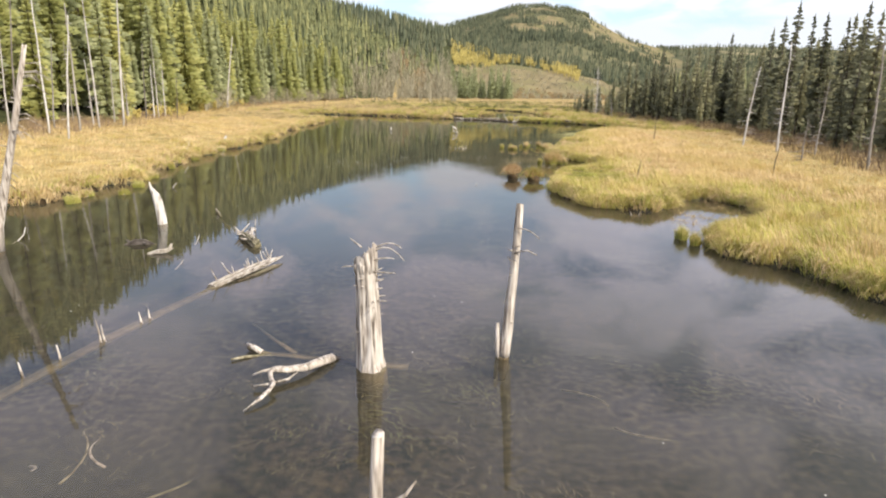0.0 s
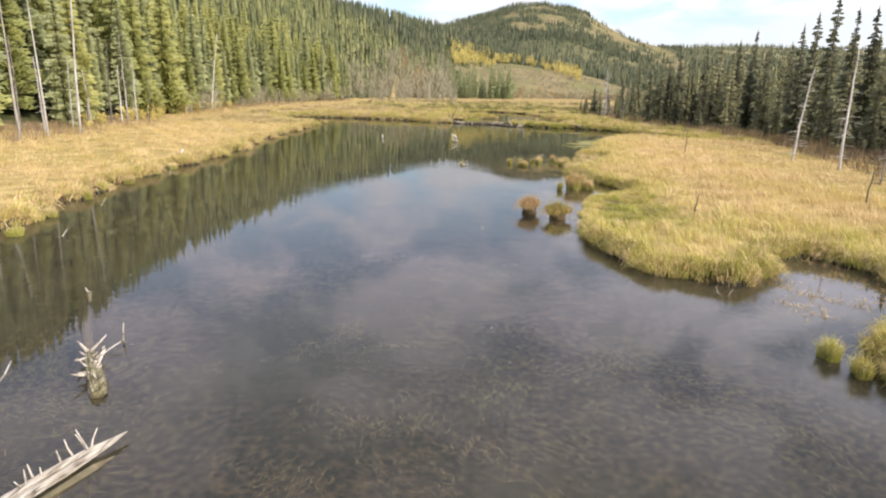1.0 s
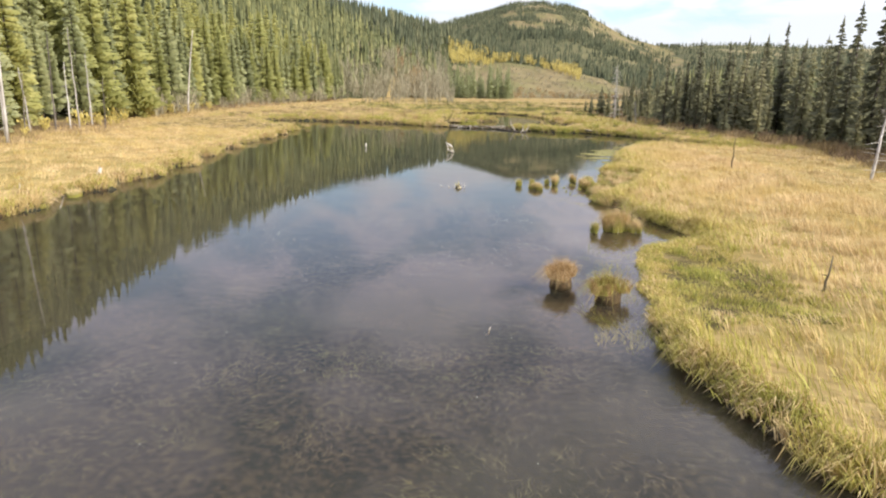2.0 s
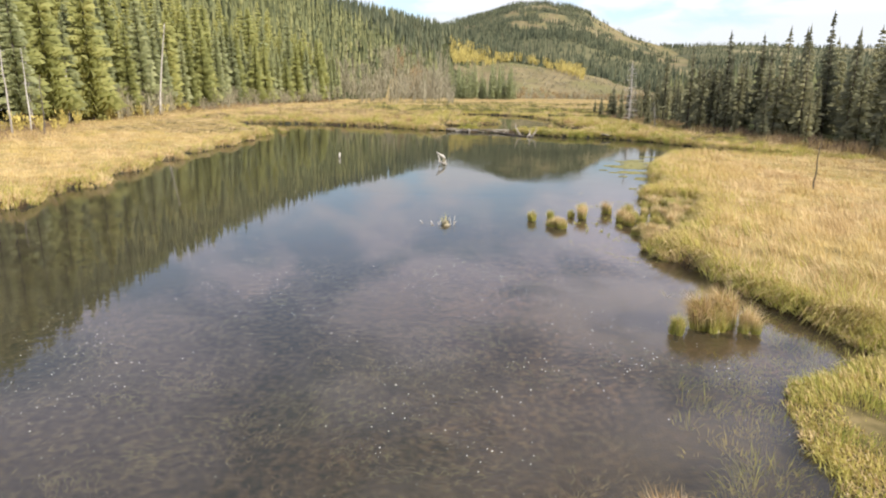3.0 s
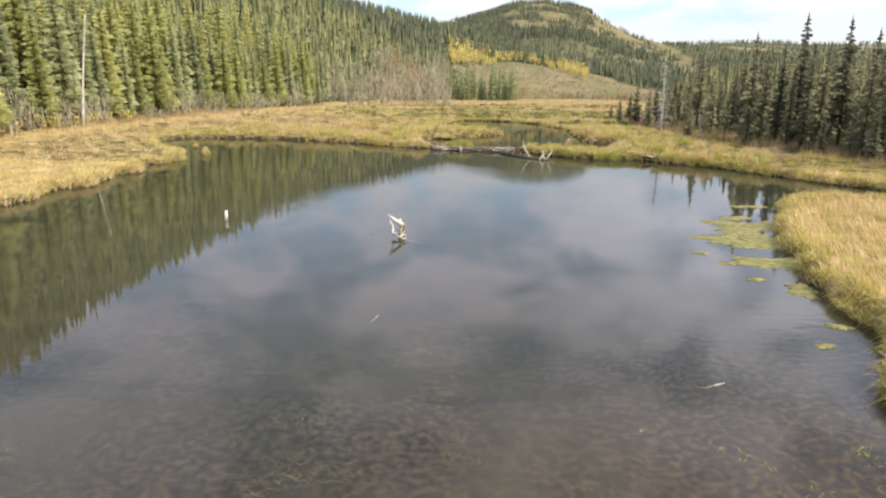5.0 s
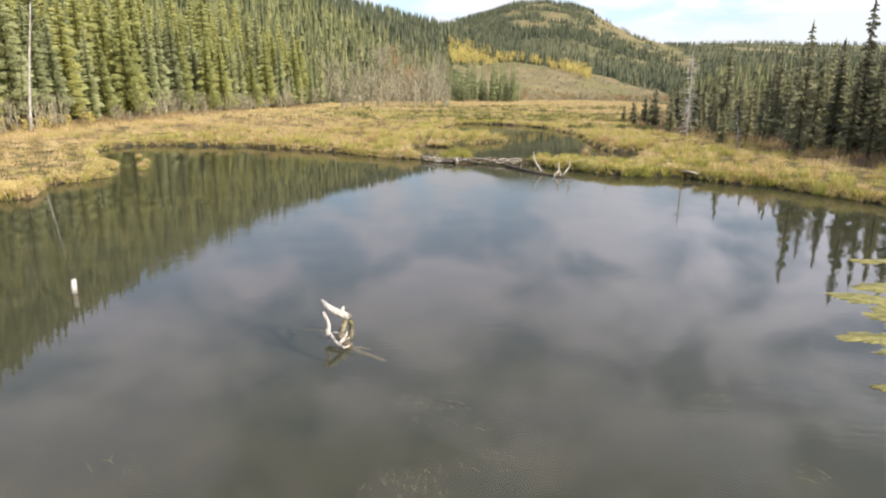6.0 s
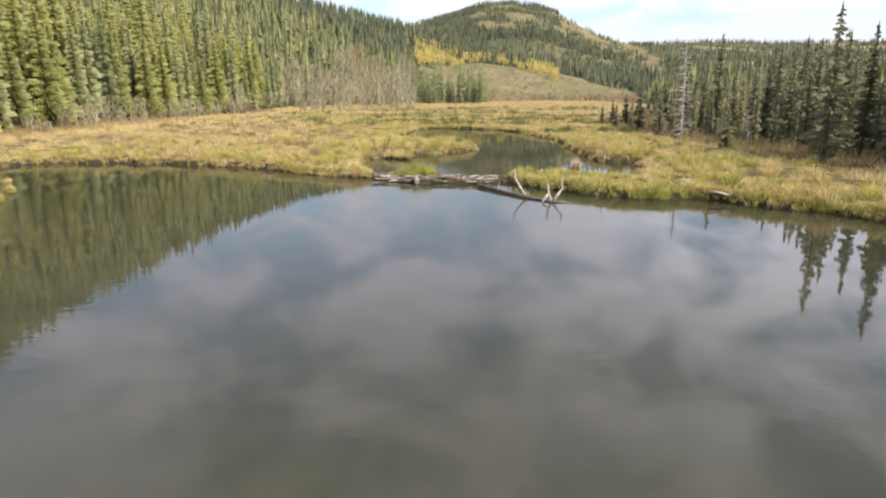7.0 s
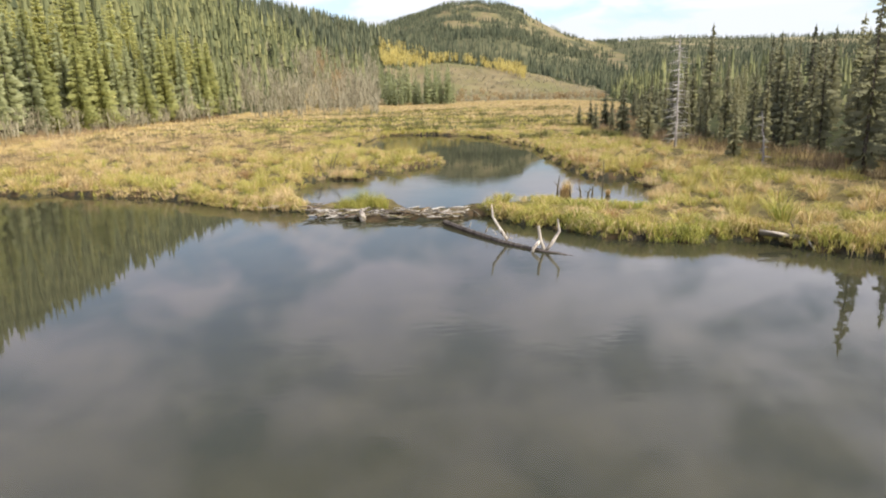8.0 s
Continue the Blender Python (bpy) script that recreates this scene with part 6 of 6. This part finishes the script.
GOLD, GREEN, RUST = [(M_tuft, 0.78), (M_green, 0.15), (M_rust, 0.07)], [(M_green, 0.45), (M_fresh, 0.25), (M_tuft, 0.3)], [(M_rust, 0.7), (M_gold, 0.3)]
TUSSOCKS = [(3.7, 52.95, 0.32, 0.40, 0), (3.0, 53.85, 0.17, 0.36, 1), (3.6, 54.15, 0.17, 0.36, 1), (4.65, 54.45, 0.2, 0.56, 0), (4.8, 55.6, 0.2, 0.34, 1), (4.3, 54.6, 0.12, 0.28, 1), (5.6, 55.4, 0.19, 0.56, 0),
            (6.45, 55.9, 0.17, 0.3, 0), (7.0, 56.1, 0.16, 0.4, 1), (6.3, 54.5, 0.2, 0.36, 1), (6.4, 53.9, 0.15, 0.3, 1), (7.2, 55.3, 0.25, 0.4, 0), (6.7, 53.3, 0.25, 0.45, 1), (8.0, 56.9, 0.22, 0.42, 1), (7.6, 54.4, 0.3, 0.45, 0),
            (5.28, 44.8, 0.3, 0.84, 0), (5.7, 44.95, 0.32, 0.92, 0), (5.45, 44.6, 0.2, 0.5, 1), (6.0, 44.6, 0.2, 0.55, 0), (4.75, 44.4, 0.13, 0.42, 1), (7.0, 27.2, 0.2, 0.42, 1), (7.15, 26.6, 0.2, 0.4, 1), (7.6, 26.5, 0.3, 0.4, 0), (6.0, 50.9, 0.35, 0.55, 0), (6.2, 52.0, 0.3, 0.5, 0),
            (8.05, 100.8, 0.2, 0.75, 2), (8.2, 100.95, 0.2, 1.0, 0), (11.2, 98.5, 0.42, 0.7, 0), (10.1, 101.5, 0.14, 0.3, 2), (-17.2, 92.5, 0.3, 0.5, 0), (-18.4, 95.2, 0.22, 0.4, 0), (-20.2, 97.6, 0.25, 0.4, 0), (-11.3, 30.0, 0.35, 0.35, 1), (-11.0, 33.5, 0.3, 0.3, 1), (-14.0, 45.6, 0.35, 0.4, 0), (-11.6, 31.2, 0.25, 0.3, 0), (-10.6, 31.8, 0.2, 0.25, 1), (-11.8, 36.0, 0.3, 0.35, 0), (-12.6, 39.2, 0.25, 0.35, 1), (-13.2, 43.0, 0.3, 0.4, 0), (-13.9, 48.2, 0.3, 0.4, 0), (-15.2, 58.5, 0.3, 0.4, 0), (-16.0, 66.0, 0.3, 0.4, 0)]
rr = random.Random(640)
for k in range(420):
    x, y = rr.uniform(5.8, 9.4), rr.uniform(50.6, 58.4)
    d = float(shore(np.array([x]), np.array([y]))[0])
    if -2.2 < d < 0.25 and (y < 56.2 or x > 7.4) and rr.random() < 0.25 + 0.2 * (x - 6.0) and all((x - p[0]) ** 2 + (y - p[1]) ** 2 > 0.16 for p in TUSSOCKS):
        TUSSOCKS.append((round(x, 2), round(y, 2), rr.uniform(0.13, 0.27), rr.uniform(0.28, 0.5), rr.choice((0, 0, 0, 1))))
for k, (x, y, rad, h, c) in enumerate(TUSSOCKS):
    tussock(x, y, rad * (0.8 if rad < 0.3 else 0.86), h * (1.0 if rad < 0.3 else 0.9), (GOLD, GREEN, RUST)[c], ("golden sedge tussock growing out of the shallows", "yellow-green sedge tussock growing out of the shallows", "rusty sedge tussock with a dark root mound")[c], 700 + k, 1500 if rad > 0.25 else 880 if rad > 0.2 else 540, width=1.15)
tussock(3.1, 38.85, 0.34, 0.5, [(M_rust, 0.6), (M_tuft, 0.4)], "rusty drooping sedge tussock on a dark peat mound", 760, 1500, True, 0.34)
tussock(3.95, 38.0, 0.38, 0.5, [(M_rust, 0.5), (M_green, 0.5)], "rusty drooping sedge tussock on a dark peat mound", 761, 1500, True, 0.3)
tussock(0.33, 53.0, 0.1, 0.42, GREEN, "thin green grass tuft on a rotten stump", 762, 30, False)
for k in range(26):
    rr = random.Random(900 + k)
    x, y = 5.3 + rr.gauss(0, 0.5) + rr.uniform(-0.6, 1.4), 53.8 + rr.gauss(0, 0.9)
    tussock(x, y, 0.05, 0.13, GREEN, "small green sedge shoot in shallow water", 900 + k, 22, False)
# dam islands
for k, (x, y, rad) in enumerate([(-0.9, 99.3, 0.5), (-0.2, 99.5, 0.55), (0.35, 99.4, 0.5), (-0.4, 99.1, 0.45), (4.7, 98.3, 0.7), (5.5, 98.1, 0.75), (6.2, 97.5, 0.65), (5.2, 97.6, 0.6), (-3.1, 100.5, 0.4), (-3.6, 100.9, 0.45)]):
    tussock(x, y, rad * 0.85, (0.75, 1.05, 0.85, 0.6)[k] if k < 4 else 0.6 - 0.06 * (k % 3), [(M_fresh, 0.6), (M_green, 0.4)] if k < 8 else GOLD, "bright green grass clump growing on the beaver dam" if k < 8 else "golden grass clump at the end of the dam", 950 + k, 900, True, 0.07, 1.2)
DOMES = [(7.6, 95.3, 0.45, 1), (8.4, 94.9, 0.5, 0), (9.3, 94.4, 0.5, 1), (9.9, 93.7, 0.4, 0), (10.8, 94.2, 0.5, 1), (11.6, 93.7, 0.45, 0), (12.6, 92.9, 0.5, 1), (13.6, 92.0, 0.5, 0), (14.6, 90.8, 0.5, 1), (15.8, 88.9, 0.5, 0), (7.0, 96.6, 0.4, 1),
         (11.4, 99.0, 0.55, 0), (12.2, 99.6, 0.5, 0), (12.6, 101.0, 0.55, 0), (13.3, 99.9, 0.5, 1), (12.7, 103.6, 0.5, 0), (11.3, 98.0, 0.5, 1), (13.9, 102.2, 0.5, 0), (-4.4, 101.4, 0.5, 0), (-5.2, 102.2, 0.5, 1), (-3.7, 100.6, 0.4, 0), (-6.5, 102.6, 0.5, 0), (-8.4, 104.2, 0.5, 0),
         (-1.95, 109.6, 0.5, 0), (-1.4, 109.3, 0.35, 1), (-2.7, 109.9, 0.4, 0), (2.5, 117.0, 0.5, 0), (1.7, 117.4, 0.5, 2), (0.8, 116.6, 0.5, 0)]
for k, (x, y, rad, c) in enumerate(DOMES):
    tussock(x, y, rad, 0.52 + 0.09 * (k % 3), (GOLD, GREEN, RUST)[c], ("golden domed sedge tussock on the bank", "yellow-green domed sedge tussock on the bank", "rusty domed sedge tussock on the bank")[c], 1000 + k, 620, True, 0.2, 1.15)
for k, (x, y, h, lx) in enumerate([(-3.2, 110.8, 1.5, 0.5), (-3.5, 110.6, 1.1, -0.4), (-2.9, 110.9, 0.9, 0.3), (-3.3, 111.1, 1.2, 0.2)]):
    snag(x, y, h, 0.06, (lx, 0.05), "dark rotten brush standing at the islet", 180 + k, 22, M_wet, 0.55, "dead_bush")
r = np.random.RandomState(3)
meadow("marsh_grass", 3.4, 9, 35.5, 47.0, 60, 9, lambda x, y, d, r: np.full(len(x), 1.0), 0.2, 0.006, "short bright green marsh grass on the mud", 46, inland=(-1.5, 99), shorten=lambda x, y: 0.9 + np.clip(-shore(x, y), 0, 1.2) * 1.2, tufty=0.5, edges=lambda x, y: (shore(x, y) > -1.5 + 1.6 * np.abs(wave(x, y, 1.3))) & ((shore(x, y) < 0.1) | (marsh_short(x, y) < 0.75)), fresh=lambda x, y, d: 0.35 + 0.35 * wave(x, y, 2))


# ---------------------------------------------------------------- pond life: weed, floating bits, algae
def strands(x, y, z, heading, length, width, r, wag=0.22, seg=4):
    """Limp wavy ribbons lying in the water: start points, headings, lengths and half-widths."""
    n = len(x)
    t = np.linspace(0, 1, seg + 1)
    ph, fq = r.uniform(0, 6.28, n), r.uniform(3.5, 8.5, n)
    side = wag * length[:, None] * np.sin(ph[:, None] + fq[:, None] * t) * (0.4 + t)
    c, d = np.cos(heading)[:, None], np.sin(heading)[:, None]
    px, py = x[:, None] + c * length[:, None] * t - d * side, y[:, None] + d * length[:, None] * t + c * side
    pz = z[:, None] + 0.25 * length[:, None] * t * r.uniform(0, 1, n)[:, None] - 0.18 * length[:, None] * t * t
    pz = np.minimum(pz, -0.015)
    w = width[:, None] * (1 - 0.75 * t)
    tilt = r.uniform(-0.6, 0.6, n)[:, None]
    a = np.stack([px - d * w, py + c * w, pz + tilt * w], -1)
    b = np.stack([px + d * w, py - c * w, pz - tilt * w], -1)
    v = np.stack([a, b], 2).reshape(-1, 3)
    k = np.arange(n)[:, None] * 2 * (seg + 1)
    f = np.concatenate([np.concatenate([k + 2 * i + [0, 1, 3], k + 2 * i + [0, 3, 2]], 1) for i in range(seg)], 1).reshape(-1, 3)
    return v, f


def weed_bed(clumps, seed, per=24):
    """Tangled clumps of drowned stems, thick in patches, mostly drawn one way by the current."""
    r = np.random.RandomState(seed)
    x, y = r.uniform(-13, 9, clumps), r.uniform(13, 69, clumps)
    d = shore(x, y)
    thick = wave(x, y, 5.3) + 0.7 * wave(x + 3, y, 1.9) + 0.6 * np.exp(-((x - 1.5) / 4) ** 2) + 0.45 * np.clip((y - 22) / 4, 0, 1) - 0.5 * np.clip((-x - 5) / 4, 0, 1) * (y < 32) - 1.5 * np.clip((y - 54) / 6, 0, 1)
    ok = (d < -0.3) & (thick > r.uniform(0.05, 0.9, clumps))
    x, y = x[ok], y[ok]
    k = np.repeat(np.arange(len(x)), per)
    n = len(k)
    a = r.uniform(0, 6.28, n); q = np.sqrt(r.uniform(0, 1, n)) * r.uniform(0.14, 0.45, len(x))[k]
    px, py = x[k] + np.cos(a) * q * 1.3, y[k] + np.sin(a) * q
    top = r.uniform(-0.3, -0.05, len(x))[k] - r.uniform(0, 0.12, n)
    heading = 2.0 + 1.4 * wave(x, y, 4)[k] + r.normal(0, 0.55, n)
    v, f = strands(px, py, top, heading, r.uniform(0.05, 0.18, n), r.uniform(0.002, 0.006, n), r, 0.14, 2)
    return tagged(soup("pond_weed", v, f, [M_weed]), "tangled brown water weed below the surface", "water plants", kind="stuff")


weed_bed(8600, 55)
r = np.random.RandomState(57)
x, y = r.uniform(3.0, 8.2, 6000), r.uniform(49.0, 58.0, 6000)
ok = (shore(x, y) < -0.05) & (wave(x, y, 2.3) + 0.6 * wave(x, y, 0.9) + 0.35 * (x - 5.4) > r.uniform(0, 1.4, 6000))
x, y = np.repeat(x[ok], 3), np.repeat(y[ok], 3)
n = len(x)
v, f = blades_arrays(np.stack([x + r.normal(0, 0.02, n), y + r.normal(0, 0.02, n), np.full(n, -0.03)], 1), r.uniform(0.035, 0.09, n), r.uniform(0.003, 0.007, n), r.normal(0, 0.9, (n, 2)), 58)
tagged(soup("water_shoots", v, f, [M_green]), "small green shoots just breaking the shallow water", "water plants", kind="stuff")
x, y = r.uniform(7.4, 11.6, 2400), r.uniform(29.0, 34.5, 2400)
ok = (shore(x, y) < 0.1) & (wave(x, y, 1.9) + 0.6 * wave(x, y, 0.8) > r.uniform(-0.2, 1.1, 2400))
x, y = np.repeat(x[ok], 4), np.repeat(y[ok], 4)
n = len(x)
v, f = blades_arrays(np.stack([x + r.normal(0, 0.03, n), y + r.normal(0, 0.03, n), np.full(n, -0.03)], 1), r.uniform(0.04, 0.16, n), r.uniform(0.003, 0.006, n), r.normal(0, 0.7, (n, 2)), 59)
tagged(soup("water_stubble", v, f, [M_gold, M_rust], np.repeat(r.randint(0, 2, n), 3)), "dry brown stubble standing in the flooded cove", "water plants", kind="stuff")
r = np.random.RandomState(56)
n = 4600
x, y = r.uniform(-6, 5.5, n), np.where(r.uniform(0, 1, n) < 0.9, r.normal(44.5, 2.6, n), r.uniform(14, 60, n))
ok = (shore(x, y) < -0.2) & (wave(x, y, 6) + 0.7 * wave(x, y, 1.6) > r.uniform(-0.3, 1.1, n))
x, y = x[ok], y[ok]; n = len(x)
s = 0.004 + 0.009 * r.uniform(0, 1, n) ** 2.5
corner = np.array([[1, 0, 0.3], [-0.5, 0.86, 0.3], [-0.5, -0.86, 0.3], [0, 0, 1.2]])
v = np.stack([x, y, np.full(n, 0.002)], 1)[:, None, :] + corner[None] * s[:, None, None]
b = np.arange(n)[:, None] * 4
f = np.concatenate([b + [0, 1, 3], b + [1, 2, 3], b + [2, 0, 3], b + [0, 2, 1]], 1).reshape(-1, 3)
tagged(soup("floating_fluff", v.reshape(-1, 3), f, [M_foam]), "white seed fluff dotted over the water", "debris", kind="stuff")


def algae(x, y, rx, ry, seed):
    rr = random.Random(seed)
    bm = bmesh.new()
    n = 90
    ring, top = [], []
    ph = [rr.uniform(0, 6.28) for _ in range(5)]
    for k in range(n):
        t = 6.283 * k / n
        q = 1 + 0.25 * math.sin(2 * t + ph[0]) + 0.16 * math.sin(5 * t + ph[1]) + 0.10 * math.sin(11 * t + ph[2]) + 0.08 * math.sin(23 * t + ph[3]) + rr.uniform(-0.06, 0.06)
        ring.append(bm.verts.new((math.cos(t) * rx * q, math.sin(t) * ry * q, -0.01)))
        top.append(bm.verts.new((math.cos(t) * rx * q * 0.88, math.sin(t) * ry * q * 0.88, 0.012 + rr.uniform(0, 0.01))))
    c = bm.verts.new((0, 0, 0.02))
    for k in range(n):
        j = (k + 1) % n
        bm.faces.new((ring[k], ring[j], top[j], top[k])); bm.faces.new((top[k], top[j], c))
    ob = part("algae_mat", bm, M_algae)
    ob.location = (x, y, 0)
    return tagged(ob, "flat yellow-green algae mat floating by the bank", "algae", "algae mats")


for k, (x, y, rx, ry) in enumerate([(8.3, 66.9, 0.4, 0.2), (9.0, 67.2, 0.6, 0.35), (9.6, 67.0, 0.8, 0.7), (9.3, 69.2, 0.75, 0.6), (10.2, 69.6, 0.9, 0.9), (8.8, 70.0, 0.6, 0.35), (9.9, 71.0, 0.8, 0.7), (11.2, 71.8, 0.9, 0.9), (9.9, 72.3, 0.6, 0.5), (10.6, 73.2, 0.5, 0.4), (12.0, 75.6, 0.6, 0.3), (7.75, 61.3, 0.15, 0.12), (8.5, 62.3, 0.22, 0.16), (8.9, 64.6, 0.35, 0.5), (7.7, 67.9, 0.2, 0.12), (8.2, 65.4, 0.25, 0.12)]):
    algae(x, y, rx, ry, 80 + k)


# dark sedge along the far channels, its colour standing in for the shadowed bank edges
for k, (y0, x0, x1, amp) in enumerate([(151, -16, 24, 1.5), (163, -24, 26, 2.5), (178, -30, 30, 3.0), (133, 11, 22, 1.0), (196, -34, 18, 4.0), (218, -30, 34, 4.0), (243, -20, 40, 4.0)]):
    def along_channel(r, n, y0=y0, x0=x0, x1=x1, amp=amp):
        x = r.uniform(x0, x1, n)
        return x, y0 + amp * np.sin(x * 0.17 + y0) + amp * 0.4 * np.sin(x * 0.5) + r.normal(0, 0.25 + 0.004 * (y0 - 130), n)
    thicket("channel_sedge", 3600, along_channel, 0.95, "green sedge along a winding far channel, coloured dark as the shaded bank", 90 + k, M_shadesedge, 0.05)
